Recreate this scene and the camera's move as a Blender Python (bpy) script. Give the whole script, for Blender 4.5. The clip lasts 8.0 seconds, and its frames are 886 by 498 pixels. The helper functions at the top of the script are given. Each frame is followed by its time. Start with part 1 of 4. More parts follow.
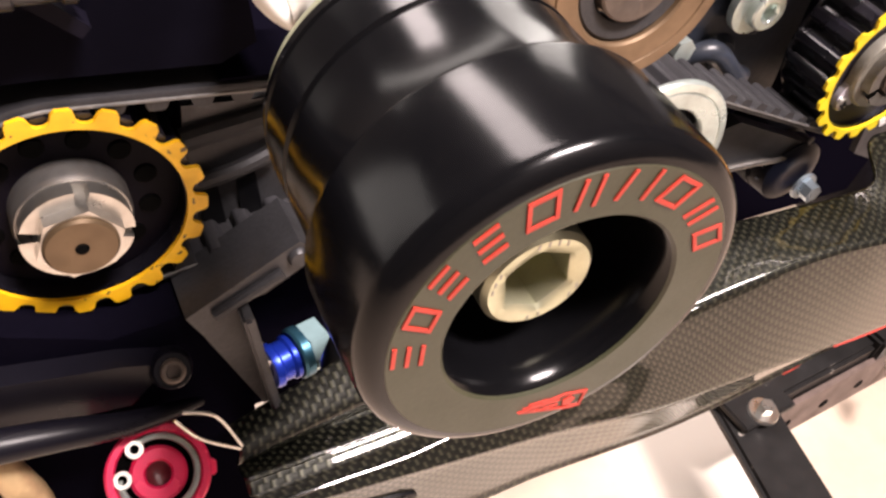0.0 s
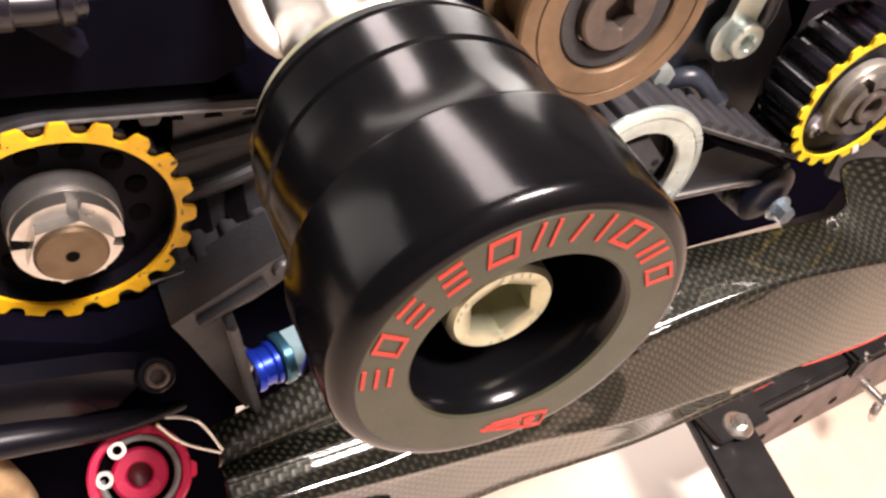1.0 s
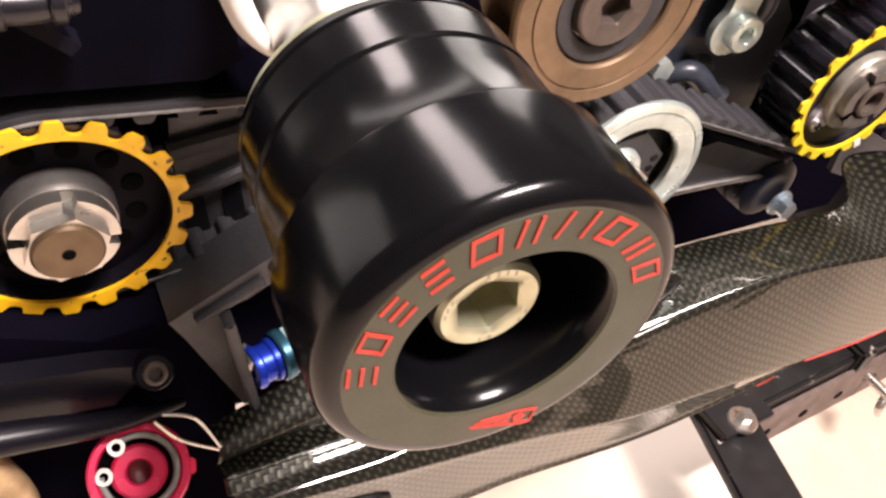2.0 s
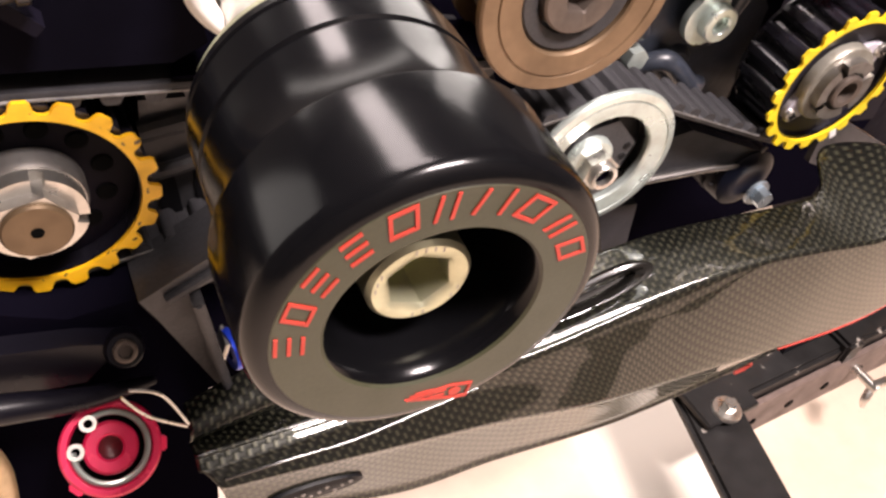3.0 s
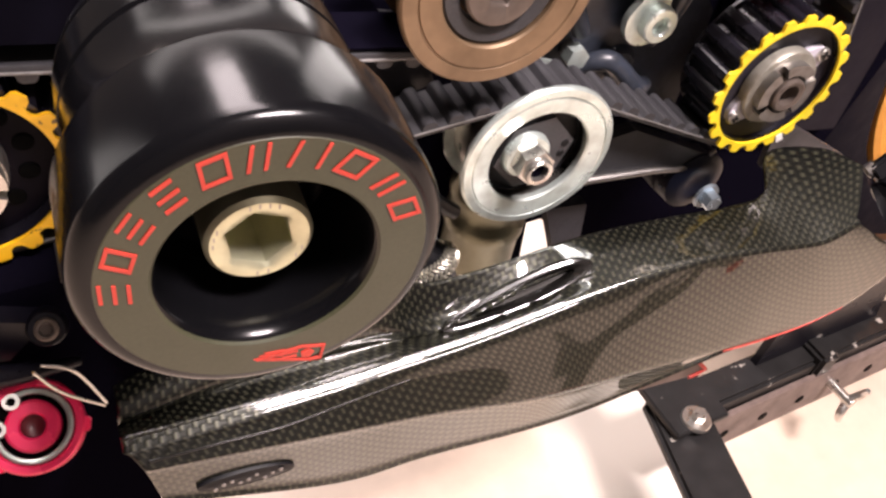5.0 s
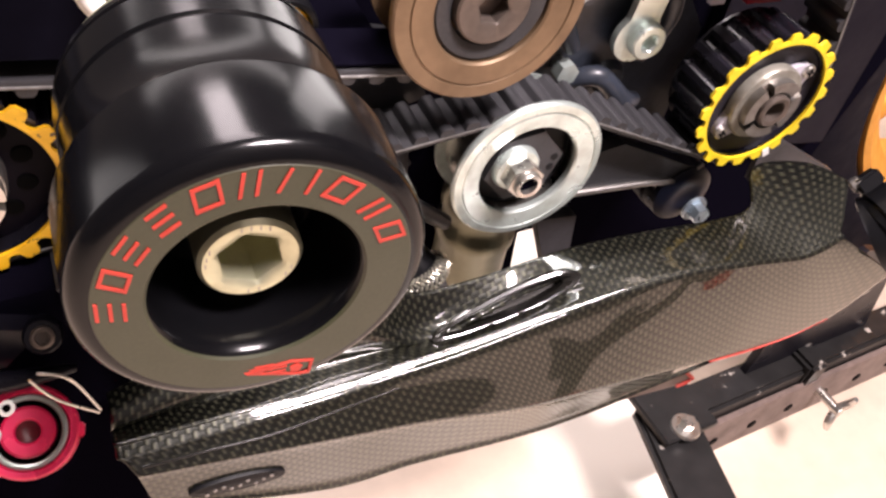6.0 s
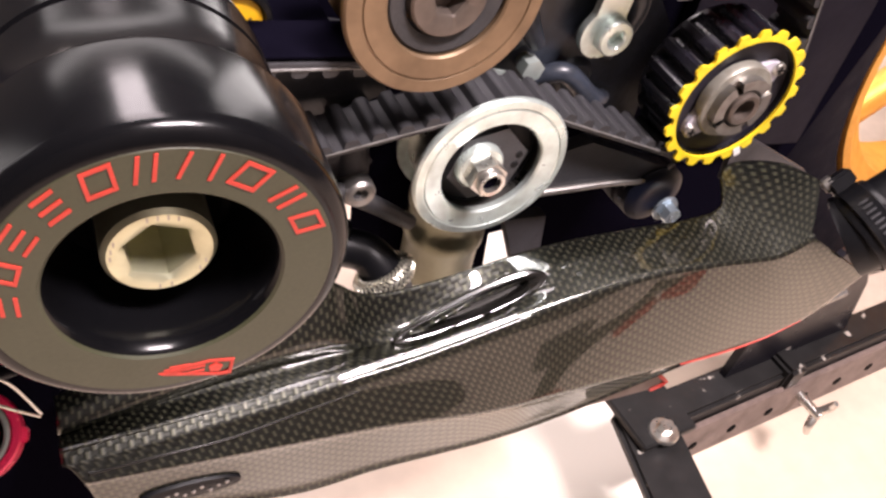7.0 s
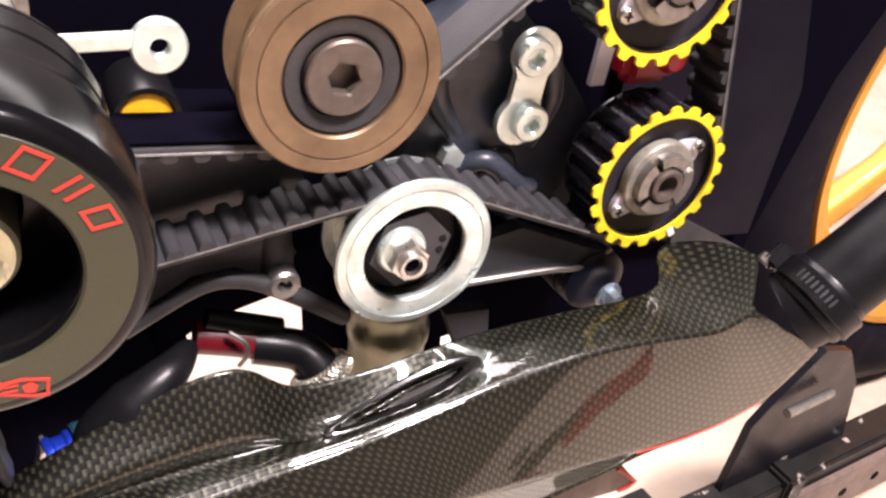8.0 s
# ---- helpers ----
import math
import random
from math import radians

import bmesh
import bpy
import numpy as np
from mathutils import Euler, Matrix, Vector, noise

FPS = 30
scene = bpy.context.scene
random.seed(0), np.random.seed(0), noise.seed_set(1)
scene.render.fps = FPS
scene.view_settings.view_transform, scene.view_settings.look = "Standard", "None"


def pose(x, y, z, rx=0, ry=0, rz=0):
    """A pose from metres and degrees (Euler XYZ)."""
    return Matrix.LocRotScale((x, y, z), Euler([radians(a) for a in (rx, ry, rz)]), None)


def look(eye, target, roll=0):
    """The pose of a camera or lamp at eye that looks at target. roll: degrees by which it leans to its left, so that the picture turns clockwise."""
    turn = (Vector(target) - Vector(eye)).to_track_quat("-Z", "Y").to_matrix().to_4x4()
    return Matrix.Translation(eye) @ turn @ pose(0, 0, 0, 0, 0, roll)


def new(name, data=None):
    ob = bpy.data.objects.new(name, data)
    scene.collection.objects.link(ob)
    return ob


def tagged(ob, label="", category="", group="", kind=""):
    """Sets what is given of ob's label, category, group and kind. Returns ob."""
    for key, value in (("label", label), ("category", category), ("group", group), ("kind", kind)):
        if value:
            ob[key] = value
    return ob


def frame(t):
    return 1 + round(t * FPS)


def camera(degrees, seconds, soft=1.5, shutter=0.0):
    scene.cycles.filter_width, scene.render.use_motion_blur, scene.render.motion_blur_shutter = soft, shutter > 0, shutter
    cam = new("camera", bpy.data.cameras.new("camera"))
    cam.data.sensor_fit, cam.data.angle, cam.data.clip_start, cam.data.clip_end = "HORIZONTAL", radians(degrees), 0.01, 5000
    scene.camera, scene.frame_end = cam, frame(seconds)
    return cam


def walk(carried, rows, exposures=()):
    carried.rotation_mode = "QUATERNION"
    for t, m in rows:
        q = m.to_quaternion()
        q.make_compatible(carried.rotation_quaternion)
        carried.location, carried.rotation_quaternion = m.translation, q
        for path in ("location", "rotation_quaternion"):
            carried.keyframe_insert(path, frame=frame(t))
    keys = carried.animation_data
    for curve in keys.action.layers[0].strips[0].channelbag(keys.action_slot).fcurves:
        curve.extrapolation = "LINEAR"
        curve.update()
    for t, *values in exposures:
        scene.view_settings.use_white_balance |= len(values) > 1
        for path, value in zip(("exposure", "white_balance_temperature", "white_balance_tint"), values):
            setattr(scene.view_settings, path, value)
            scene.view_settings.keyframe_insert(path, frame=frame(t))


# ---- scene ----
cam = camera(54.30, 8.0, soft=2.6)
ROWS = [
    (0.0, -0.0496, -0.0493, 0.566, 44.89, -6.69, -26.14),
    (0.5, -0.0526, -0.0487, 0.5715, 45.19, -8.76, -25.73),
    (1.0, -0.0498, -0.0525, 0.574, 44.99, -8.42, -25.5),
    (1.5, -0.0484, -0.0515, 0.5735, 44.9, -7.83, -25.45),
    (3.0, -0.0408, -0.0607, 0.5772, 43.94, -8.23, -24.83),
    (3.5, -0.0351, -0.0623, 0.577, 43.76, -7.92, -24.27),
    (4.0, -0.0299, -0.0654, 0.5771, 43.87, -8.37, -24.02),
    (4.5, -0.0228, -0.0724, 0.5754, 44.54, -8.46, -23.9),
    (6.0, -0.0227, -0.0788, 0.5828, 45.02, -9.29, -23.62),
    (6.5, -0.018, -0.0788, 0.5797, 44.95, -9.36, -23.83),
    (7.0, -0.0121, -0.0795, 0.5782, 45.45, -9.81, -24.11),
    (7.3, -0.0043, -0.0866, 0.5732, 47.72, -9.36, -23.89),
    (7.5, 0.0009, -0.0913, 0.5698, 49.71, -8.51, -25.01),
    (7.7, 0.0047, -0.0968, 0.5676, 50.63, -8.22, -25.3),
    (8.0, 0.0103, -0.105, 0.5644, 55.82, -6.74, -25.63),
]
walk(cam, [(t, pose(x, y, z, rx, ry, rz)) for t, x, y, z, rx, ry, rz in ROWS], exposures=[(0.0, 0.08, 6850, 14), (1.5, 0.08, 6850, 14), (3.0, 0.03, 6850, 14), (4.5, 0.02, 6750, 15), (6.5, 0.03, 6550, 16), (7.0, 0.06, 6550, 16), (8.0, 0.28, 6550, 16)])

# ---- world, sun, large lights, exposure ----
world = bpy.data.worlds.new("garage_air")
scene.world = world
world.use_nodes = True
world.node_tree.nodes["Background"].inputs[0].default_value = (0.9, 0.85, 0.78, 1)
world.node_tree.nodes["Background"].inputs[1].default_value = 0.02


def ceiling_lamp(x, y, z, sx, sy, watts, colour):
    data = bpy.data.lights.new("ceiling_light", "AREA")
    data.shape, data.size, data.size_y, data.energy, data.color = "RECTANGLE", sx, sy, watts, colour
    ob = new("ceiling_light", data)
    ob.matrix_world = pose(x, y, z)
    return ob


KEY = (1.0, 0.905, 0.905)
ceiling_lamp(0.54, -0.76, 2.42, 0.66, 0.34, 165, KEY)
ceiling_lamp(0.06, 1.65, 2.42, 0.62, 2.7, 108, KEY)
# panel added for the slider's right-hand streak; the wall has no opening
right_streak = ceiling_lamp(2.35, 2.98, 1.40, 0.8, 2.0, 26, (1.0, 0.96, 0.93))
right_streak.name = "right_streak_light"
right_streak.matrix_world = look((2.35, 2.98, 1.40), (2.35, 0, 1.40))
# panel added for the slider's left-hand streak; no doorway is built
left_streak = ceiling_lamp(-2.5, 2.35, 1.25, 0.9, 2.0, 13, (1.0, 0.96, 0.93))
left_streak.name = "left_streak_light"
left_streak.matrix_world = look((-2.5, 2.35, 1.25), (0, 0, 1.0))
# long panel added so the slider's collar mirrors a bright band; no windows exist
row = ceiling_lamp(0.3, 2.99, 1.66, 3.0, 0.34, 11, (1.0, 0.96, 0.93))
row.name = "collar_band_light"
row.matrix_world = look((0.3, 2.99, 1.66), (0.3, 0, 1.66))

# ---- materials ----


def mat(name, colour, rough=0.5, metal=0.0, grain=0.0, scale=400.0, bump=0.0, coat=0.0, stain=0.0, stain_scale=60.0, spec=0.5):
    """A surface with grain and stains at two scales, fine relief and an uneven gloss."""
    m = bpy.data.materials.new(name)
    m.use_nodes = True
    nt = m.node_tree
    b = nt.nodes["Principled BSDF"]
    b.inputs["Roughness"].default_value = rough
    b.inputs["Metallic"].default_value = metal
    b.inputs["Coat Weight"].default_value = coat
    b.inputs["Coat Roughness"].default_value = 0.04
    b.inputs["Specular IOR Level"].default_value = spec
    b.inputs["Base Color"].default_value = (*colour, 1)
    tc = nt.nodes.new("ShaderNodeTexCoord")
    n1 = nt.nodes.new("ShaderNodeTexNoise")
    n1.inputs["Scale"].default_value, n1.inputs["Detail"].default_value = scale, 4
    n2 = nt.nodes.new("ShaderNodeTexNoise")
    n2.inputs["Scale"].default_value, n2.inputs["Detail"].default_value = stain_scale, 5
    nt.links.new(tc.outputs["Object"], n1.inputs["Vector"])
    nt.links.new(tc.outputs["Object"], n2.inputs["Vector"])
    if grain or stain:
        mix = nt.nodes.new("ShaderNodeMix")
        mix.data_type = "RGBA"
        mix.inputs["A"].default_value = (*[c * (1 - grain) for c in colour], 1)
        mix.inputs["B"].default_value = (*[min(1, c * (1 + grain)) for c in colour], 1)
        nt.links.new(n1.outputs["Fac"], mix.inputs["Factor"])
        mix2 = nt.nodes.new("ShaderNodeMix")
        mix2.data_type = "RGBA"
        mix2.blend_type = "MULTIPLY"
        ramp = nt.nodes.new("ShaderNodeMapRange")
        ramp.inputs["From Min"].default_value, ramp.inputs["From Max"].default_value = 0.42, 0.72
        ramp.inputs["To Max"].default_value = stain
        nt.links.new(n2.outputs["Fac"], ramp.inputs["Value"])
        nt.links.new(ramp.outputs["Result"], mix2.inputs["Factor"])
        nt.links.new(mix.outputs["Result"], mix2.inputs["A"])
        mix2.inputs["B"].default_value = (0.25, 0.21, 0.17, 1)
        nt.links.new(mix2.outputs["Result"], b.inputs["Base Color"])
    rr = nt.nodes.new("ShaderNodeMapRange")
    rr.inputs["From Min"].default_value, rr.inputs["From Max"].default_value = 0.3, 0.7
    rr.inputs["To Min"].default_value, rr.inputs["To Max"].default_value = rough * 0.85, min(1, rough * 1.2)
    nt.links.new(n2.outputs["Fac"], rr.inputs["Value"])
    nt.links.new(rr.outputs["Result"], b.inputs["Roughness"])
    if bump:
        bp = nt.nodes.new("ShaderNodeBump")
        bp.inputs["Strength"].default_value, bp.inputs["Distance"].default_value = bump, 0.0004
        nt.links.new(n1.outputs["Fac"], bp.inputs["Height"])
        nt.links.new(bp.outputs["Normal"], b.inputs["Normal"])
    return m


def chipped(m, colour, scale, lo):
    """Small chips and scuffs of another colour over a finished surface."""
    nt = m.node_tree
    b = nt.nodes["Principled BSDF"]
    under = b.inputs["Base Color"].links[0].from_socket
    tc = nt.nodes.new("ShaderNodeTexCoord")
    n = nt.nodes.new("ShaderNodeTexNoise")
    n.inputs["Scale"].default_value, n.inputs["Detail"].default_value = scale, 3
    nt.links.new(tc.outputs["Object"], n.inputs["Vector"])
    r = nt.nodes.new("ShaderNodeMapRange")
    r.inputs["From Min"].default_value, r.inputs["From Max"].default_value = lo, lo + 0.03
    nt.links.new(n.outputs["Fac"], r.inputs["Value"])
    mix = nt.nodes.new("ShaderNodeMix")
    mix.data_type = "RGBA"
    mix.inputs["B"].default_value = (*colour, 1)
    nt.links.new(r.outputs["Result"], mix.inputs["Factor"])
    nt.links.new(under, mix.inputs["A"])
    nt.links.new(mix.outputs["Result"], b.inputs["Base Color"])


def carbon_mat(name, pitch=0.0020):
    """Clear-coated woven carbon fibre, woven along the surface's own UV in metres."""
    m = bpy.data.materials.new(name)
    m.use_nodes = True
    nt = m.node_tree
    b = nt.nodes["Principled BSDF"]
    uv = nt.nodes.new("ShaderNodeUVMap")
    sep = nt.nodes.new("ShaderNodeSeparateXYZ")
    nt.links.new(uv.outputs["UV"], sep.inputs["Vector"])

    def op(kind, a, c=None):
        n = nt.nodes.new("ShaderNodeMath")
        n.operation = kind
        for i, v in enumerate((a, c)):
            if v is None:
                continue
            if isinstance(v, (int, float)):
                n.inputs[i].default_value = v
            else:
                nt.links.new(v, n.inputs[i])
        return n.outputs[0]

    u = op("DIVIDE", sep.outputs["X"], pitch)
    v = op("DIVIDE", sep.outputs["Y"], pitch)
    step = op("ADD", op("FLOOR", u), op("FLOOR", v))
    over = op("LESS_THAN", op("FLOORED_MODULO", step, 2.0), 0.5)
    # rounded tows: across u where the warp is on top, across v where the weft is
    fu = op("ABSOLUTE", op("SUBTRACT", op("FRACT", u), 0.5))
    fv = op("ABSOLUTE", op("SUBTRACT", op("FRACT", v), 0.5))
    across = op("ADD", op("MULTIPLY", fu, over), op("MULTIPLY", fv, op("SUBTRACT", 1.0, over)))
    height = op("SUBTRACT", 1.0, op("MULTIPLY", op("MULTIPLY", across, across), 4.0))
    # sheen of the upper tows is put into the colour as pale dots
    mix = nt.nodes.new("ShaderNodeMix")
    mix.data_type = "RGBA"
    mix.inputs["A"].default_value = (0.0014, 0.0014, 0.0014, 1)
    mix.inputs["B"].default_value = (0.044, 0.0428, 0.031, 1)
    nt.links.new(op("MULTIPLY", over, op("POWER", height, 3.6)), mix.inputs["Factor"])
    nt.links.new(mix.outputs["Result"], b.inputs["Base Color"])
    bp = nt.nodes.new("ShaderNodeBump")
    bp.inputs["Strength"].default_value, bp.inputs["Distance"].default_value = 0.3, 0.0003
    nt.links.new(height, bp.inputs["Height"])
    nt.links.new(bp.outputs["Normal"], b.inputs["Normal"])
    b.inputs["Roughness"].default_value = 0.44
    b.inputs["Metallic"].default_value = 0.4
    b.inputs["Coat Weight"].default_value = 0.9
    b.inputs["Coat Roughness"].default_value = 0.03
    b.inputs["Coat IOR"].default_value = 1.5
    b.inputs["Coat Tint"].default_value = (0.98, 1.0, 0.88, 1)
    return m


M_DELRIN = mat("black_delrin", (0.003, 0.003, 0.0036), 0.17, grain=0.2, stain_scale=90, bump=0.02, scale=900, spec=0.24)
# machined black face; the floor's olive reflection is put into its colour
M_FACE = mat("machined_delrin_floor_tint", (0.037, 0.0385, 0.019), 0.42, grain=0.25, scale=1500, bump=0.05)
M_RED = mat("red_paint_fill", (0.52, 0.04, 0.025), 0.5, grain=0.2, stain=0.3, stain_scale=300)
M_ZINC_Y = mat("yellow_zinc", (0.60, 0.60, 0.42), 0.34, metal=0.75, grain=0.12, bump=0.06, stain=0.25, stain_scale=220)
M_YELLOW = mat("yellow_anodised", (0.85, 0.47, 0.012), 0.45, grain=0.08, stain=0.35, stain_scale=130)
M_YELLOW_P = mat("yellow_paint", (0.86, 0.63, 0.02), 0.45, grain=0.08, stain=0.3, stain_scale=150)
M_DARK = mat("dark_anodised", (0.0085, 0.0078, 0.0115), 0.27, grain=0.25, bump=0.05, spec=0.5, stain=0.3)
M_DISC = mat("black_pulley_disc", (0.0045, 0.0036, 0.0062), 0.45, grain=0.3, bump=0.06, spec=0.04)
M_WEB = mat("purple_grey_web", (0.020, 0.018, 0.024), 0.45, grain=0.25, bump=0.06, spec=0.2, stain=0.3)
M_CAST = mat("grey_cast_metal", (0.046, 0.046, 0.050), 0.42, metal=0.3, grain=0.3, bump=0.3, scale=900, stain=0.45)
M_WEBCAST = mat("dull_cast_grey", (0.029, 0.029, 0.034), 0.5, grain=0.3, bump=0.3, scale=900, stain=0.45, spec=0.35)
M_CASE = mat("black_cast_case", (0.0030, 0.0026, 0.0056), 0.5, grain=0.25, bump=0.2, scale=700, spec=0.0)
M_PANEL = mat("satin_black_cover", (0.005, 0.0046, 0.0075), 0.3, grain=0.25, bump=0.08, scale=500, spec=0.2)
M_COVER = mat("smoky_black_cover", (0.0036, 0.0034, 0.0068), 0.4, grain=0.3, bump=0.1, scale=200, stain=0.4, stain_scale=25, spec=0.008)
M_STEEL = mat("bright_steel", (0.62, 0.60, 0.56), 0.3, metal=0.95, grain=0.1, bump=0.05, stain=0.3, stain_scale=180)
M_HUB = mat("worn_steel", (0.37, 0.355, 0.34), 0.36, metal=0.9, grain=0.2, bump=0.1, stain=0.55, stain_scale=200)
M_ZINC = mat("zinc_plate", (0.73, 0.83, 0.79), 0.30, metal=0.72, grain=0.08, stain=0.4, stain_scale=110, bump=0.03)
M_BZINC = mat("blue_passivated_zinc", (0.42, 0.50, 0.56), 0.3, metal=0.8, grain=0.15, bump=0.08, stain=0.3, stain_scale=200)
M_BROWN = mat("brown_anodised", (0.205, 0.135, 0.078), 0.42, metal=0.45, grain=0.12, stain=0.45, stain_scale=70, bump=0.03)
M_TAUPE = mat("taupe_steel", (0.125, 0.10, 0.085), 0.42, metal=0.5, grain=0.15, bump=0.06, stain=0.3, stain_scale=160)
M_LIP = mat("polished_resin_edge", (0.009, 0.0085, 0.0075), 0.16, grain=0.2, coat=1.0)
M_SHAFT = mat("oily_brown_steel", (0.14, 0.095, 0.055), 0.35, metal=0.6, grain=0.2, bump=0.08, stain=0.4, stain_scale=200)
M_HEAD = mat("blue_black_casting", (0.030, 0.036, 0.050), 0.34, grain=0.4, bump=0.3, scale=400, spec=0.5, stain=0.6, stain_scale=90)
M_BELT = mat("belt_rubber", (0.028, 0.0275, 0.031), 0.55, grain=0.35, bump=0.3, scale=1500, stain=0.4)
M_EDGE = mat("pale_belt_edge", (0.17, 0.165, 0.16), 0.6, grain=0.5, scale=300, stain=0.6, stain_scale=120)
M_PLASTIC = mat("black_plastic", (0.005, 0.005, 0.006), 0.32, grain=0.2, bump=0.1, scale=1200, spec=0.22)
M_RUBBER = mat("black_rubber", (0.004, 0.004, 0.005), 0.42, grain=0.2, bump=0.15, scale=500, spec=0.2)
M_REDA = mat("red_anodised", (0.95, 0.025, 0.12), 0.26, metal=0.1, grain=0.08)
M_REDP = mat("red_enamel", (0.75, 0.014, 0.010), 0.3, grain=0.1, stain=0.2)
M_BLUE = mat("blue_anodised", (0.012, 0.04, 0.42), 0.3, metal=0.6, grain=0.08)
M_TEAL = mat("teal_anodised", (0.04, 0.13, 0.19), 0.3, metal=0.7, grain=0.08)
M_PALE = mat("pale_teal_metal", (0.36, 0.54, 0.57), 0.35, metal=0.5, grain=0.08)
M_WHITE = mat("white_plastic", (0.78, 0.76, 0.72), 0.4, grain=0.04)
M_GOLD = mat("gold_anodised", (0.70, 0.33, 0.055), 0.45, metal=0.5, grain=0.08, stain=0.2)
M_BEIGE = mat("worn_beige_alloy", (0.50, 0.36, 0.20), 0.35, metal=0.4, grain=0.15, stain=0.5, stain_scale=120)
M_NAVY = mat("navy_black_rubber", (0.005, 0.006, 0.012), 0.4, grain=0.2, bump=0.1, spec=0.3)
M_LILAC = mat("lilac_grey_alloy", (0.60, 0.58, 0.66), 0.42, metal=0.25, grain=0.12, bump=0.05, stain=0.3)
M_STAND = mat("black_powder_coat", (0.013, 0.0122, 0.0122), 0.42, grain=0.7, bump=0.3, scale=70, stain=0.5, stain_scale=30, spec=0.3)
chipped(M_STAND, (0.30, 0.27, 0.24), 75, 0.685)
chipped(M_YELLOW_P, (0.10, 0.07, 0.02), 420, 0.70)
chipped(M_YELLOW, (0.09, 0.055, 0.02), 380, 0.66)
M_ALLOY = mat("grey_beige_alloy", (0.34, 0.325, 0.28), 0.38, metal=0.5, grain=0.15, bump=0.08, stain=0.5, stain_scale=180)
M_RUST = mat("scuffed_brown_paint", (0.15, 0.108, 0.094), 0.6, grain=0.35, bump=0.2, scale=250, stain=0.4, stain_scale=40)
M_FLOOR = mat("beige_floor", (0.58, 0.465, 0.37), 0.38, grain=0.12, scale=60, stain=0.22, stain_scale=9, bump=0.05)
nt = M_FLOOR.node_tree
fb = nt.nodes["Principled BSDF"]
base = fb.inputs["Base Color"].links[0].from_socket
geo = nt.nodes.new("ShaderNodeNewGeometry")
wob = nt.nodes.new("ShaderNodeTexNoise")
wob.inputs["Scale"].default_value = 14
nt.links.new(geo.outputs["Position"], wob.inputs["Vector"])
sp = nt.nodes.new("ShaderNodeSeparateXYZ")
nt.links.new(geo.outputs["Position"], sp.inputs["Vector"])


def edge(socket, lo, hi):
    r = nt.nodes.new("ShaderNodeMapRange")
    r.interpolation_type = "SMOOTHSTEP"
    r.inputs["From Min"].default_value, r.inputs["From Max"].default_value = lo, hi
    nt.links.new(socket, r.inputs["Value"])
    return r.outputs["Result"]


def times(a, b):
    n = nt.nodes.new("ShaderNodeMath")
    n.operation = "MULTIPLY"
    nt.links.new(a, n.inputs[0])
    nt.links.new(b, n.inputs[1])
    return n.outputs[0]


# pale strip between two x bounds, edges soft and wobbled by noise
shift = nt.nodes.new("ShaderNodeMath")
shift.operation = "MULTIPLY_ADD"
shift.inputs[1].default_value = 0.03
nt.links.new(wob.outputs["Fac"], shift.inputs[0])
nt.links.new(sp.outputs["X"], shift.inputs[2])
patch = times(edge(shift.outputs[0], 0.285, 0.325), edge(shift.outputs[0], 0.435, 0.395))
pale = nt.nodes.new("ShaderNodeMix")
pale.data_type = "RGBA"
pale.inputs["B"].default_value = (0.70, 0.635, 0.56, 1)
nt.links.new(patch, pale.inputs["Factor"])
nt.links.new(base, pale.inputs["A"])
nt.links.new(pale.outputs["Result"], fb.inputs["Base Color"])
# unseen room surfaces: dark tones keep reflections low, the north wall is lighter
M_WALL = mat("low_bounce_wall", (0.06, 0.053, 0.048), 0.8, grain=0.04, scale=40)
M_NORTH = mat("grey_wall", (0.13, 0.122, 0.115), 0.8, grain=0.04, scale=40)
M_CEIL = mat("low_bounce_ceiling", (0.07, 0.064, 0.06), 0.85, grain=0.03, scale=40)
M_TYRE = mat("tyre_rubber", (0.0055, 0.005, 0.009), 0.55, grain=0.25, bump=0.2, scale=300, spec=0.06)
M_SHROUD = mat("dark_purple_plastic", (0.0062, 0.0054, 0.0105), 0.5, grain=0.3, bump=0.1, scale=300, spec=0.05, stain=0.3, stain_scale=40)
M_SENSOR = mat("dark_red_plastic", (0.30, 0.008, 0.022), 0.28, grain=0.2)
M_BRAID = mat("braided_steel", (0.60, 0.58, 0.48), 0.28, metal=0.85, grain=0.2, scale=2500, bump=0.2)
M_PIPE = mat("titanium_brown_pipe", (0.16, 0.158, 0.105), 0.36, metal=0.7, grain=0.1, stain=0.3, stain_scale=60)
# flat black put in place of the shade inside holes, slots and grooves
M_VOID = mat("hole_black", (0.0015, 0.0015, 0.0015), 0.9, spec=0.05)
M_GLOSS = mat("clear_coated_black", (0.02, 0.019, 0.017), 0.12, grain=0.2, coat=1.0)
M_DRED = mat("dark_red_rubber", (0.12, 0.006, 0.012), 0.35, grain=0.2)
M_CARBON = carbon_mat("carbon_fibre")
M_LAMP = bpy.data.materials.new("lamp_diffuser")
M_LAMP.use_nodes = True
M_LAMP.node_tree.nodes["Principled BSDF"].inputs["Emission Color"].default_value = (1, 0.9, 0.75, 1)
M_LAMP.node_tree.nodes["Principled BSDF"].inputs["Emission Strength"].default_value = 6

# ---- shapes ----


def thing(name, at, label, category, group="", kind=""):
    ob = new(name)
    ob.empty_display_size = 0.01
    ob.location = at
    return tagged(ob, label, category, group, kind)


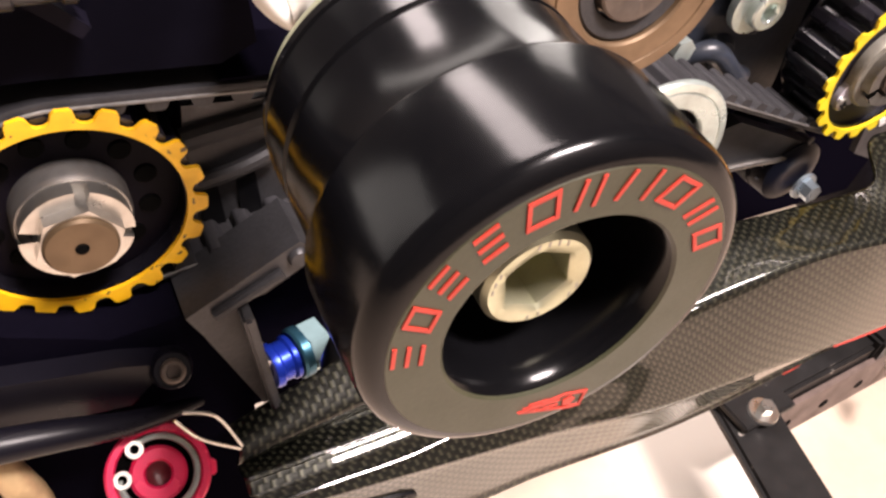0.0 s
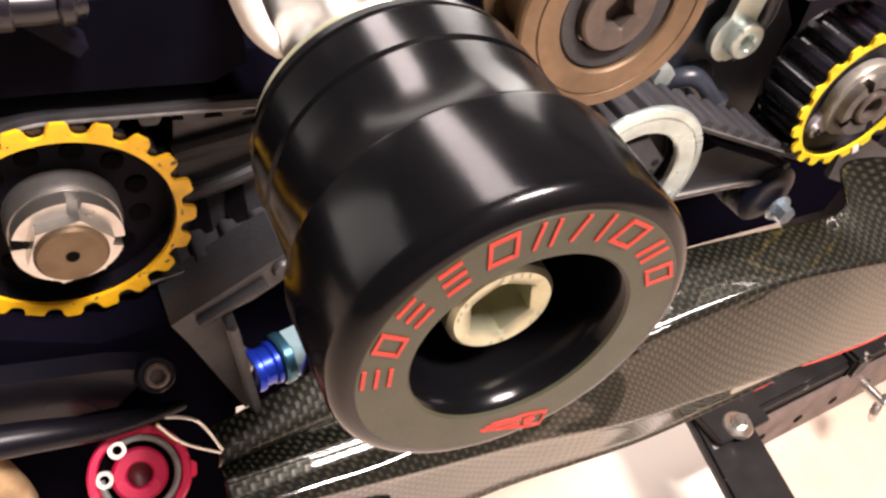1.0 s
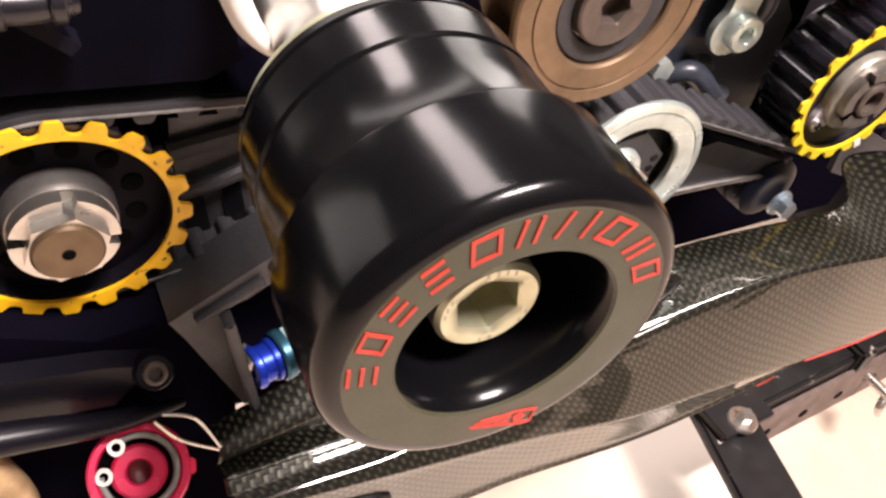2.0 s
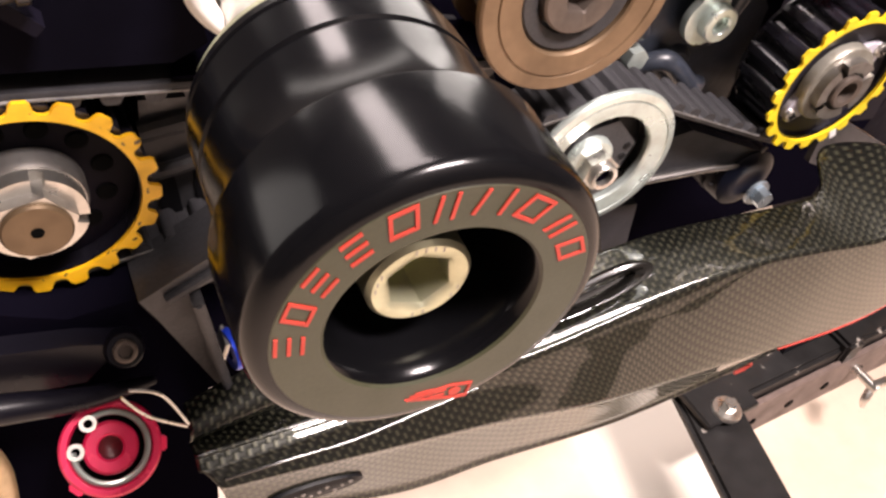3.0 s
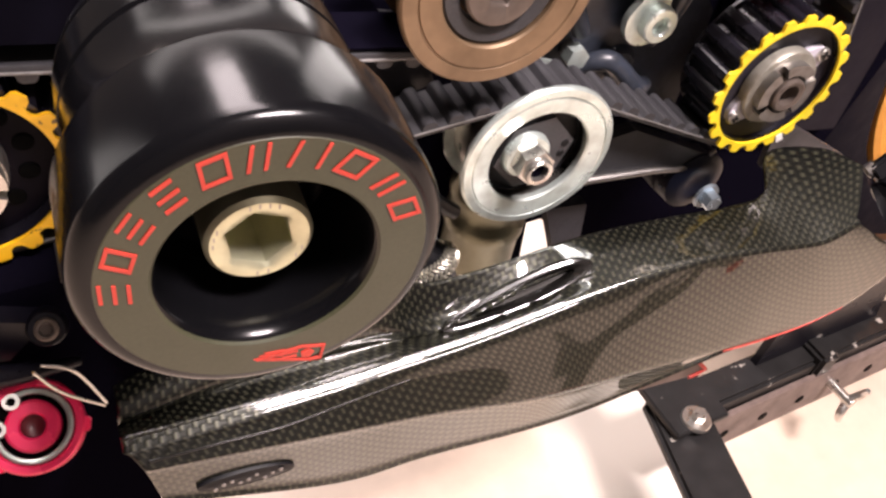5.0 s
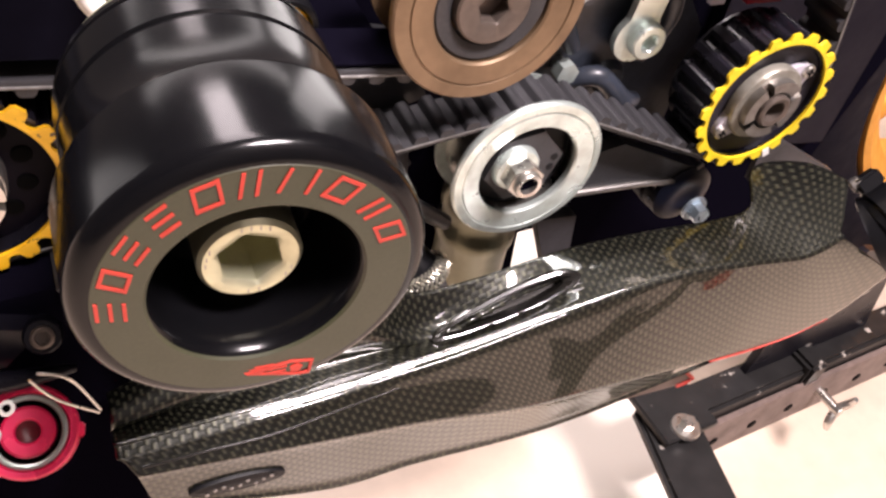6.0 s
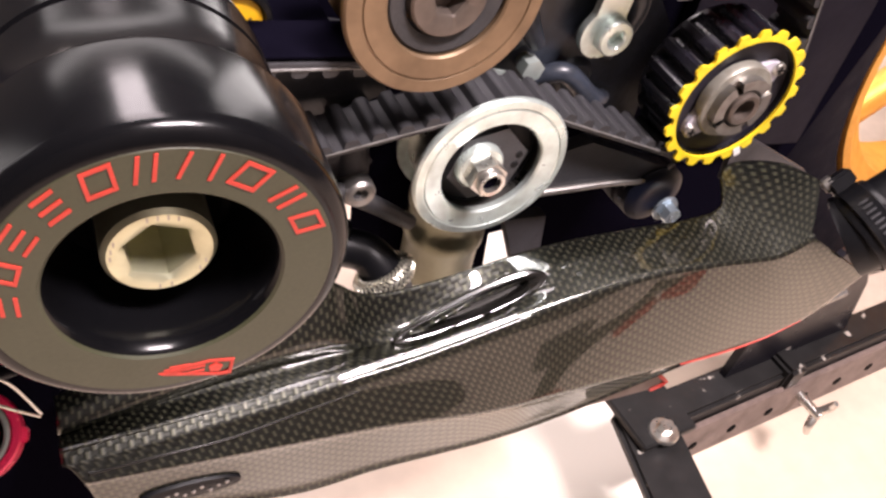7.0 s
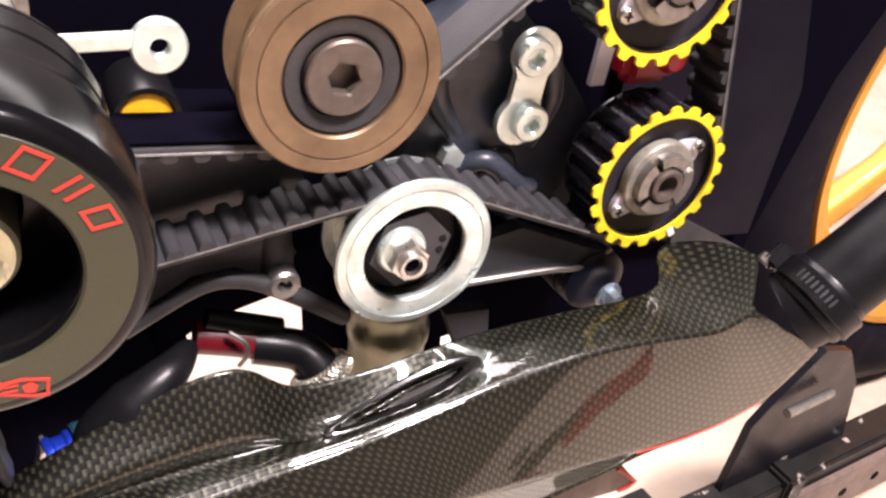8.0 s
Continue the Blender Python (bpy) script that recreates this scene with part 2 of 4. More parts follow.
def part(name, bm, material, parent=None, label="", m=None, smooth=35):
    """Links a bmesh as one mesh object under its thing; m is its pose there."""
    bmesh.ops.recalc_face_normals(bm, faces=bm.faces)
    me = bpy.data.meshes.new(name)
    bm.to_mesh(me)
    bm.free()
    me.materials.append(material)
    if smooth:
        me.shade_smooth()
        me.set_sharp_from_angle(angle=radians(smooth))
    ob = new(name, me)
    ob.parent = parent
    if m is not None:
        ob.matrix_basis = m
    return tagged(ob, label)


def lathe(profile, seg=64, bm=None):
    """Turns (radius, y) pairs round the y axis; a radius of 0 closes the end."""
    bm = bm or bmesh.new()
    rings = []
    for r, y in profile:
        if r <= 1e-7:
            rings.append([bm.verts.new((0, y, 0))])
        else:
            rings.append([bm.verts.new((r * math.cos(2 * math.pi * i / seg), y, r * math.sin(2 * math.pi * i / seg))) for i in range(seg)])
    for a, b in zip(rings, rings[1:]):
        for i in range(seg):
            j = (i + 1) % seg
            if len(a) == 1 and len(b) == 1:
                continue
            if len(a) == 1:
                bm.faces.new((a[0], b[i], b[j]))
            elif len(b) == 1:
                bm.faces.new((a[i], a[j], b[0]))
            else:
                bm.faces.new((a[i], a[j], b[j], b[i]))
    return bm


def prism(outline, y0, y1, hole=None, bevel=0.0, bm=None):
    """Extrudes an outline of (x, z) pairs from y0 to y1; hole: an inner outline with as many points."""
    bm = bm or bmesh.new()
    n = len(outline)

    def ring(pts, y):
        return [bm.verts.new((x, y, z)) for x, z in pts]

    o0, o1 = ring(outline, y0), ring(outline, y1)
    for i in range(n):
        j = (i + 1) % n
        bm.faces.new((o0[i], o0[j], o1[j], o1[i]))
    if hole:
        h0, h1 = ring(hole, y0), ring(hole, y1)
        for i in range(n):
            j = (i + 1) % n
            bm.faces.new((h0[j], h0[i], h1[i], h1[j]))
            bm.faces.new((o0[j], o0[i], h0[i], h0[j]))
            bm.faces.new((o1[i], o1[j], h1[j], h1[i]))
    else:
        bm.faces.new(o0[::-1])
        bm.faces.new(o1)
    if bevel:
        bmesh.ops.bevel(bm, geom=[e for e in bm.edges if e.is_manifold and e.calc_face_angle(0) > 0.6], offset=bevel, segments=2, affect="EDGES", clamp_overlap=True)
    return bm


def box(sx, sy, sz, bevel=0.0, at=(0, 0, 0), bm=None):
    b2 = bmesh.new()
    bmesh.ops.create_cube(b2, size=1, matrix=Matrix.Translation(at) @ Matrix.Diagonal((sx, sy, sz, 1)))
    if bevel:
        bmesh.ops.bevel(b2, geom=b2.edges[:], offset=bevel, segments=2, affect="EDGES", clamp_overlap=True)
    if bm is None:
        return b2
    me = bpy.data.meshes.new("tmp")
    b2.to_mesh(me)
    b2.free()
    bm.from_mesh(me)
    bpy.data.meshes.remove(me)
    return bm


def circle(r, n, turn=0.0, cx=0.0, cz=0.0):
    return [(cx + r * math.cos(2 * math.pi * i / n + turn), cz + r * math.sin(2 * math.pi * i / n + turn)) for i in range(n)]


def gear_outline(root, tip, teeth, turn=0.0):
    """A ring of blunt, rounded teeth."""
    out = []
    for k in range(teeth):
        a0 = 2 * math.pi * k / teeth + turn
        p = 2 * math.pi / teeth
        for f, r in ((-0.42, root), (-0.31, root + (tip - root) * 0.18), (-0.23, tip - (tip - root) * 0.2), (-0.15, tip), (0.15, tip), (0.23, tip - (tip - root) * 0.2), (0.31, root + (tip - root) * 0.18), (0.42, root)):
            out.append((r * math.cos(a0 + f * p), r * math.sin(a0 + f * p)))
    return out


def catmull(pts, steps):
    """A smooth line through the points."""
    pts = [Vector(p) for p in pts]
    out = []
    for i in range(len(pts) - 1):
        p0, p1, p2, p3 = pts[max(i - 1, 0)], pts[i], pts[i + 1], pts[min(i + 2, len(pts) - 1)]
        for k in range(steps):
            t = k / steps
            out.append(0.5 * ((2 * p1) + (p2 - p0) * t + (2 * p0 - 5 * p1 + 4 * p2 - p3) * t * t + (3 * p1 - p0 - 3 * p2 + p3) * t ** 3))
    out.append(pts[-1])
    return out


def tube(pts, r, seg=12, steps=8, bm=None, flat=1.0):
    """A round bar along a smooth line; r: one radius, or one at each given point."""
    bm = bm or bmesh.new()
    line = catmull(pts, steps) if len(pts) > 2 else [Vector(p) for p in pts]
    rings, up = [], None
    for i, p in enumerate(line):
        d = (line[min(i + 1, len(line) - 1)] - line[max(i - 1, 0)]).normalized()
        if up is None:
            up = Vector((0, 0, 1)) if abs(d.z) < 0.9 else Vector((0, 1, 0))
        side = d.cross(up).normalized()
        up = side.cross(d).normalized()
        if isinstance(r, (int, float)):
            rad = r
        else:
            f = i / (len(line) - 1) * (len(r) - 1)
            k = min(int(f), len(r) - 2)
            rad = r[k] + (r[k + 1] - r[k]) * (f - k)
        rings.append([bm.verts.new(p + rad * (math.cos(a) * side + flat * math.sin(a) * up)) for a in (2 * math.pi * j / seg for j in range(seg))])
    for a, b in zip(rings, rings[1:]):
        for j in range(seg):
            k = (j + 1) % seg
            bm.faces.new((a[j], a[k], b[k], b[j]))
    bm.faces.new(rings[0][::-1])
    bm.faces.new(rings[-1])
    return bm


def hexagon(across, turn=0.0):
    return circle(across / math.sqrt(3), 6, turn)


def socket_cap(r, height, hexa, depth, chamfer=0.0006, seg=48):
    """A socket-head cap with its front at y = 0, a real hexagon sunk into it."""
    n = 48
    bm = bmesh.new()

    def ring(pts, y):
        return [bm.verts.new((x, y, z)) for x, z in pts]

    hx = []
    corner = hexa / math.sqrt(3)
    for i in range(n):
        a = 2 * math.pi * i / n
        f = (a % (math.pi / 3)) - math.pi / 6
        rad = corner * math.cos(math.pi / 6) / math.cos(f)
        hx.append((rad * math.cos(a), rad * math.sin(a)))
    lip = [(x * 1.1, z * 1.1) for x, z in circle(corner, n)]
    rings = [ring(circle(r, n), height), ring(circle(r, n), chamfer), ring(circle(r - chamfer, n), 0), ring(lip, 0.0), ring(hx, 0.0006), ring(hx, depth)]
    for a, b in zip(rings, rings[1:]):
        for i in range(n):
            j = (i + 1) % n
            bm.faces.new((a[i], a[j], b[j], b[i]))
    bm.faces.new(rings[-1])
    bm.faces.new(rings[0][::-1])
    return bm


def castle(r_out, r_in, y0, y1, slots, depth, turn=0.0):
    """A ring nut with slots cut into its front."""
    n = slots * 12
    bm = bmesh.new()
    top = []
    for i in range(n):
        a = 2 * math.pi * i / n + turn
        cut = (i % 12) < 2
        y = y0 + depth if cut else y0
        top.append((a, y))
    for i in range(n):
        a, y = top[i]
        b = top[(i + 1) % n][0] if i < n - 1 else top[0][0] + 2 * math.pi
        vs = []
        for ang in (a, b):
            c, s = math.cos(ang), math.sin(ang)
            vs.append([bm.verts.new(v) for v in ((r_out * c, y, r_out * s), (r_in * c, y, r_in * s), (r_in * c, y1, r_in * s), (r_out * c, y1, r_out * s))])
        p, q = vs
        for k in range(4):
            bm.faces.new((p[k], p[(k + 1) % 4], q[(k + 1) % 4], q[k]))
        if top[(i + 1) % n][1] != y:
            bm.faces.new(q[::-1])
    bmesh.ops.remove_doubles(bm, verts=bm.verts, dist=1e-6)
    return bm

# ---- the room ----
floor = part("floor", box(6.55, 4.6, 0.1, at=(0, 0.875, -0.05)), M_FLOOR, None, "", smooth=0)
tagged(floor, "beige speckled garage floor with a pale strip", "floor", kind="structure")
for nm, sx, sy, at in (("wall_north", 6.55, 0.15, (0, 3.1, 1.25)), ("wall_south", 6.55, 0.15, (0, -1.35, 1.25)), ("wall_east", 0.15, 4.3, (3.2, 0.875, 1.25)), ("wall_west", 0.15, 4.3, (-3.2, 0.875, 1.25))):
    tagged(part(nm, box(sx, sy, 2.5, at=at), M_NORTH if nm == "wall_north" else M_WALL, smooth=0), "plain garage wall out of view, toned dark against bounce", "wall", kind="structure")
tagged(part("ceiling", box(6.55, 4.6, 0.1, at=(0, 0.875, 2.55)), M_CEIL, smooth=0), "plain brown garage ceiling out of view, toned dark against bounce", "ceiling", kind="structure")

# ---- frame slider ----
PX, PZ = 0.0, 0.4909
slider = thing("frame_slider", (PX, 0, PZ), "glossy black turned plastic frame slider with red markings and bolt", "frame slider")
slider.rotation_euler = (0, 0, radians(-2))
prof = [(0.0085, 0.020), (0.0133, 0.020), (0.0137, 0.019), (0.0138, 0.0065), (0.0140, 0.0040), (0.0143, 0.0024), (0.0148, 0.0011), (0.0154, 0.0003), (0.0161, 0.0)]
prof += [(0.0222, 0.0), (0.0224, 0.00002)]
prof += [(0.0224 + 0.003 * math.sin(a), 0.003 - 0.003 * math.cos(a)) for a in (math.pi / 2 * k / 8 for k in range(1, 9))]
prof += [(0.0255, 0.008), (0.0256, 0.0176), (0.0255, 0.0181), (0.0252, 0.0184), (0.0240, 0.0186), (0.0085, 0.0187)]
bm = lathe([p for p in prof], 96)
part("puck", bm, M_DELRIN, slider)
part("face_ring", lathe([(0.0152, 0.0003), (0.0156, -0.0001), (0.0222, -0.0001), (0.0226, 0.0003)], 96), M_FACE, slider, "satin machined face ring tinted like the floor's reflection")
prof = [(0.0085, 0.0188), (0.02445, 0.0188), (0.02422, 0.0198), (0.02400, 0.0208), (0.02382, 0.0218), (0.02366, 0.0228), (0.02342, 0.0248), (0.02328, 0.0268), (0.02322, 0.0288), (0.0232, 0.0330), (0.0228, 0.0334), (0.0228, 0.0340), (0.0233, 0.0344), (0.0233, 0.0418), (0.0228, 0.0421), (0.0228, 0.0427), (0.0232, 0.0430), (0.0230, 0.0446), (0.0218, 0.0458), (0.0085, 0.0459)]
part("collar", lathe(prof, 96), M_DELRIN, slider, "grooved black rear collar")
part("washer", lathe([(0.0085, 0.0460), (0.0216, 0.0460), (0.0219, 0.0464), (0.0219, 0.0472), (0.0214, 0.0476), (0.0085, 0.0476)], 96), M_ZINC_Y, slider, "thin worn yellow zinc washer")
part("spacer", lathe([(0.006, 0.0477), (0.0105, 0.0477), (0.0108, 0.0482), (0.0108, 0.098), (0.0128, 0.100), (0.0128, 0.115), (0.0, 0.115)], 48), M_STEEL, slider, "bright steel mounting spacer")
part("bolt", socket_cap(0.0077, 0.0145, 0.0087, 0.0112, 0.0007), M_ZINC_Y, slider, "yellow zinc socket-head bolt", pose(0, 0.0054, 0, 0, 20, 0))
stamp = bmesh.new()
for a in (62, 74, 86, 98, 150, 162, 174, 262, 276, 318, 332):
    r = 0.00645
    c, sn = math.cos(radians(a)), math.sin(radians(a))
    prism([(r * c - 0.0005 * sn + dx, r * sn + 0.0005 * c + dz) for dx, dz in ((-0.00012, -0.0004), (0.00012, -0.0004), (0.00012, 0.0004), (-0.00012, 0.0004))], 0.00534, 0.0054, bm=stamp)
part("stamp", stamp, M_HUB, slider, "faint stamped marks round the bolt head", smooth=0)


def mark(kind, w, h, stroke, slant):
    """A plain red shape cut into the face: an outline, three level bars or two upright bars."""
    def slab(x0, z0, x1, z1, bm):
        k = 2 * slant / h
        return prism([(x0 + k * z0, z0), (x1 + k * z0, z0), (x1 + k * z1, z1), (x0 + k * z1, z1)], -0.00022, 0.0, bm=bm)

    bm = bmesh.new()
    if kind == "level":
        for z in (-h / 2, -stroke / 2, h / 2 - stroke):
            slab(-w / 2, z, w / 2, z + stroke, bm)
    elif kind == "upright":
        for x in (-w / 2, w / 2 - stroke):
            slab(x, -h / 2, x + stroke, h / 2, bm)
    else:
        slab(-w / 2, -h / 2, w / 2, -h / 2 + stroke, bm)
        slab(-w / 2, h / 2 - stroke, w / 2, h / 2, bm)
        slab(-w / 2, -h / 2 + stroke, -w / 2 + stroke, h / 2 - stroke, bm)
        slab(w / 2 - stroke, -h / 2 + stroke, w / 2, h / 2 - stroke, bm)
    return bm


SHAPES = ("level", "outline", "level", "level", "outline", "upright", "upright", "outline", "upright", "outline")
for i, a in enumerate((179.0, 161.5, 145.5, 128.0, 110.0, 94.5, 76.5, 57.5, 39.0, 22.5)):
    wide = (0.0034, 0.0033, 0.0032, 0.0032, 0.0038, 0.0026, 0.0042, 0.0040, 0.0024, 0.0034)[i]
    m = pose(0.0197 * math.cos(radians(a)), -0.00008, 0.0197 * math.sin(radians(a)), 0, 90 - a, 0)
    part("marking", mark(SHAPES[i], wide, 0.0040, 0.00052, 0.0004), M_RED, slider, "red engraved mark" if i == 0 else "", m, smooth=0)
em = prism([(-0.0052, -0.0006), (0.0034, -0.0019), (0.0052, -0.0017), (0.0052, 0.0017), (0.0014, 0.0019), (-0.0010, 0.0012)], -0.00022, 0,
           hole=[(-0.0030, -0.0005), (0.0032, -0.0014), (0.0047, -0.0012), (0.0047, 0.0012), (0.0014, 0.0014), (-0.0006, 0.0007)])
for k in range(3):
    prism([(-0.0056 + 0.0007 * k, -0.0002 + 0.0006 * k), (-0.0012, 0.0002 + 0.0006 * k), (-0.0012, -0.00005 + 0.0006 * k), (-0.0050 + 0.0007 * k, -0.00035 + 0.0006 * k)], -0.00022, 0, bm=em)
prism(circle(0.0011, 5, 0.3, 0.0026, 0.0), -0.00022, 0, bm=em)
for k in range(2):
    prism([(-0.0012, 0.0004 - 0.0010 * k), (0.0010, 0.0008 - 0.0010 * k), (0.0010, 0.0005 - 0.0010 * k), (-0.0012, 0.0001 - 0.0010 * k)], -0.00022, 0, bm=em)
part("emblem", em, M_RED, slider, "small red winged badge", pose(0.0033, -0.00008, -0.0196, 0, 9, 0), smooth=0)

# ---- timing pulleys ----
PY = 0.105
LX, LZ = -0.0472, 0.4262
RX, RZ = 0.2201, 0.4158
UX, UZ = 0.2025, 0.4915


def toothed_ring(turn, root, inner):
    o = gear_outline(root, 0.0296, 20, turn)
    return prism(o, -0.0005, 0.0007, hole=circle(inner, 160, turn - 0.42 * 2 * math.pi / 20))


def pulley_barrel(bm=None):
    return prism(gear_outline(0.0252, 0.0279, 20, 0.08), 0.0012, 0.0212, hole=circle(0.0247, 160, 0.08 - 0.42 * 2 * math.pi / 20), bm=bm)


drive = thing("drive_pulley", (LX, PY, LZ), "yellow toothed ring on a dark pulley with a castellated steel nut", "pulley", "timing pulleys")
part("toothed_ring", toothed_ring(radians(13), 0.0263, 0.0249), M_YELLOW, drive, "yellow anodised toothed ring, chipped and grimy")
part("barrel", pulley_barrel(), M_DARK, drive)
n = 120
disc = lathe([(0.0105, 0.0058), (0.0244, 0.0058), (0.0246, 0.0066), (0.0246, 0.011), (0.0105, 0.011)], 96)
part("disc", disc, M_DISC, drive, "dark recessed pulley disc")
for a in (75, 45, 15, -15, -45, -75, 105, 135, 165, 195, 225, 255):
    part("hole", lathe([(0, 0.0052), (0.0023, 0.0052), (0.0026, 0.0055), (0.0026, 0.0062)], 20), M_VOID, drive, "", pose(0.0178 * math.cos(radians(a)), 0, 0.0178 * math.sin(radians(a))))
part("hub", lathe([(0.0129, 0.0075), (0.0129, 0.0008), (0.0123, -0.0006), (0.0095, -0.0009), (0.0095, 0.0075)], 64), M_HUB, drive, "worn grey steel hub")
part("castle_nut", castle(0.0120, 0.0070, -0.0050, 0.0, 4, 0.0034, radians(-20)), M_STEEL, drive, "bright castellated locking nut")
bm = prism(hexagon(0.0166, 0.2), -0.0082, -0.0010, bevel=0.0005)
part("hex_collar", bm, M_STEEL, drive)
part("shaft_end", lathe([(0, -0.0078), (0.0010, -0.0080), (0.0014, -0.0094), (0.0074, -0.0094), (0.0080, -0.0088), (0.0081, -0.0015)], 48), M_SHAFT, drive, "oily brown shaft end with a centre mark")
part("centre_hole", lathe([(0, -0.0097), (0.0014, -0.0097), (0.0016, -0.0092)], 20), M_VOID, drive)


def cam_pulley(name, x, z, turn):
    p = thing(name, (x, PY, z), "bright yellow toothed ring on a ridged black cam pulley", "pulley", "timing pulleys")
    part("toothed_ring", toothed_ring(turn, 0.0267, 0.0254), M_YELLOW_P, p, "bright yellow toothed ring with a white timing dab")
    part("barrel", pulley_barrel(), M_DARK, p, "black ridged barrel")
    part("back_flange", lathe([(0.012, 0.0213), (0.0268, 0.0213), (0.0270, 0.0217), (0.0270, 0.0224), (0.012, 0.0227)], 64), M_DARK, p)
    part("web", lathe([(0.009, 0.0045), (0.0250, 0.0030), (0.0253, 0.0034), (0.0253, 0.012), (0.009, 0.012)], 64), M_WEB, p, "dark purple-grey recessed web")
    plate = []
    for k in range(48):
        a = 2 * math.pi * k / 48
        r = 0.0130 + 0.0087 * max(0.0, math.cos(2 * (a - radians(38)))) ** 4
        plate.append((r * math.cos(a), r * math.sin(a)))
    part("hub_plate", prism(plate, 0.0012, 0.0046, bevel=0.0004), M_LILAC, p, "lilac-grey slotted hub plate")
    for s in (1, -1):
        c, sn = s * 0.0192 * math.cos(radians(38)), s * 0.0192 * math.sin(radians(38))
        sc = lathe([(0, -0.0004), (0.0022, -0.0003), (0.0027, 0.0002), (0.0028, 0.0014)], 24)
        screw = part("screw", sc, M_STEEL, p, "", pose(c, 0, sn))
        cross = box(0.0032, 0.0006, 0.0007, at=(0, -0.0004, 0))
        box(0.0007, 0.0006, 0.0032, at=(0, -0.00045, 0), bm=cross)
        # rubber-black bars stand for the shade in the cross recess
        part("cross_slot", cross, M_RUBBER, screw, smooth=0)
    part("hub", lathe([(0.0156, 0.0031), (0.0156, 0.0002), (0.0150, -0.0008), (0.0105, -0.0010), (0.0105, 0.0031)], 64), M_ALLOY, p, "grey-beige alloy hub ring")
    part("castle_nut", castle(0.0122, 0.0080, -0.0046, 0.0, 4, 0.0030, radians(25)), M_HUB, p, "slotted steel ring nut")
    part("shaft_end", lathe([(0, 0.002), (0.0040, 0.002), (0.0043, -0.0056), (0.0060, -0.0060), (0.0068, -0.0054), (0.0070, 0.002)], 40), M_TAUPE, p, "hollow steel shaft end")
    return p


cp = cam_pulley("cam_pulley", RX, RZ, radians(2))
part("timing_dab", prism([(-0.002, -0.0014), (0.002, -0.0014), (0.0022, 0.0014), (-0.0018, 0.0014)], -0.0003, 0.0), M_WHITE, cp, "white paint dab", pose(0.0282 * math.cos(radians(-62)), -0.0007, 0.0282 * math.sin(radians(-62)), 0, 60, 0))
cam_pulley("cam_pulley", UX, UZ, radians(7))

# ---- idlers ----
DX, DZ, DY = 0.1225, 0.4005, 0.105
idler = thing("tensioner_pulley", (DX, DY, DZ), "zinc-plated flanged tensioner pulley with a dark centre plate and bolt", "pulley", "belt idlers")
part("front_flange", lathe([(0.0186, 0.0030), (0.0184, 0.0008), (0.0190, 0.0002), (0.0245, -0.0004), (0.0250, -0.0001), (0.0254, -0.0005), (0.0278, -0.0002), (0.0285, 0.0006), (0.0285, 0.0018), (0.0225, 0.0024)], 96), M_ZINC, idler, "bright dished zinc flange with faint rainbow tint")
part("roller", lathe([(0.0186, 0.0024), (0.0222, 0.0024), (0.0222, 0.020), (0.0186, 0.020)], 64), M_STEEL, idler)
part("back_flange", lathe([(0.0186, 0.0201), (0.026, 0.0201), (0.026, 0.0212), (0.0186, 0.0212)], 64), M_ZINC, idler)
part("bearing_cup", lathe([(0.0, 0.0075), (0.0180, 0.0072), (0.0185, 0.0062), (0.0185, 0.02)], 64), M_RUBBER, idler, "deep black bearing well")
plate = [(x, z) for x, z in circle(0.0150, 6, radians(12))]
part("eccentric_plate", prism([(x - 0.001, z + 0.001) for x, z in plate], 0.0022, 0.0068, bevel=0.0005), M_CAST, idler, "dark grey six-sided adjuster plate")
# rubber-black discs stand for the dark of two drilled holes
for a in (2, -22):
    part("pin_hole", lathe([(0, 0.0019), (0.0014, 0.0019), (0.0016, 0.0024)], 16), M_RUBBER, idler, "", pose(0.0105 * math.cos(radians(a)), 0, 0.0105 * math.sin(radians(a)) + 0.003))
part("flange_washer", lathe([(0.0, -0.0006), (0.0078, -0.0006), (0.0086, 0.0004), (0.0088, 0.0022)], 48), M_ZINC, idler, "", pose(-0.005, 0, 0.002))
part("hex_nut", prism(hexagon(0.0116, 0.3), -0.0066, -0.0006, bevel=0.0006), M_STEEL, idler, "", pose(-0.005, 0, 0.002))
part("stud", lathe([(0, -0.0030), (0.0030, -0.0030), (0.0034, -0.0088), (0.0046, -0.0090), (0.0050, -0.0084), (0.0050, -0.0062)], 32), M_STEEL, idler, "hollow stud end", pose(-0.005, 0, 0.002))
# black disc across the bore in place of its inner shade
part("stud_bore", lathe([(0, -0.0070), (0.0029, -0.0070), (0.0031, -0.0060)], 24), M_CASE, idler, "", pose(-0.005, 0, 0.002))

BX, BZ, BY = 0.092, 0.4677, 0.101
roller = thing("idler_roller", (BX, BY, BZ), "brown anodised flanged idler roller with a taupe socket bolt", "pulley", "belt idlers")
part("front_flange", lathe([(0.0178, 0.004), (0.0176, 0.0008), (0.0182, 0.0002), (0.0243, 0.0), (0.0245, 0.0005), (0.0249, 0.0005), (0.0251, 0.0), (0.0290, 0.0003), (0.0296, 0.0010), (0.0296, 0.0030), (0.022, 0.0038)], 96), M_BROWN, roller, "smoky brown flange with a fine turned line")
part("roller", lathe([(0.0178, 0.0038), (0.0222, 0.0038), (0.0222, 0.0235), (0.0178, 0.0235)], 64), M_BROWN, roller)
part("back_flange", lathe([(0.0178, 0.0236), (0.0275, 0.0236), (0.0275, 0.025), (0.0178, 0.025)], 64), M_BROWN, roller)
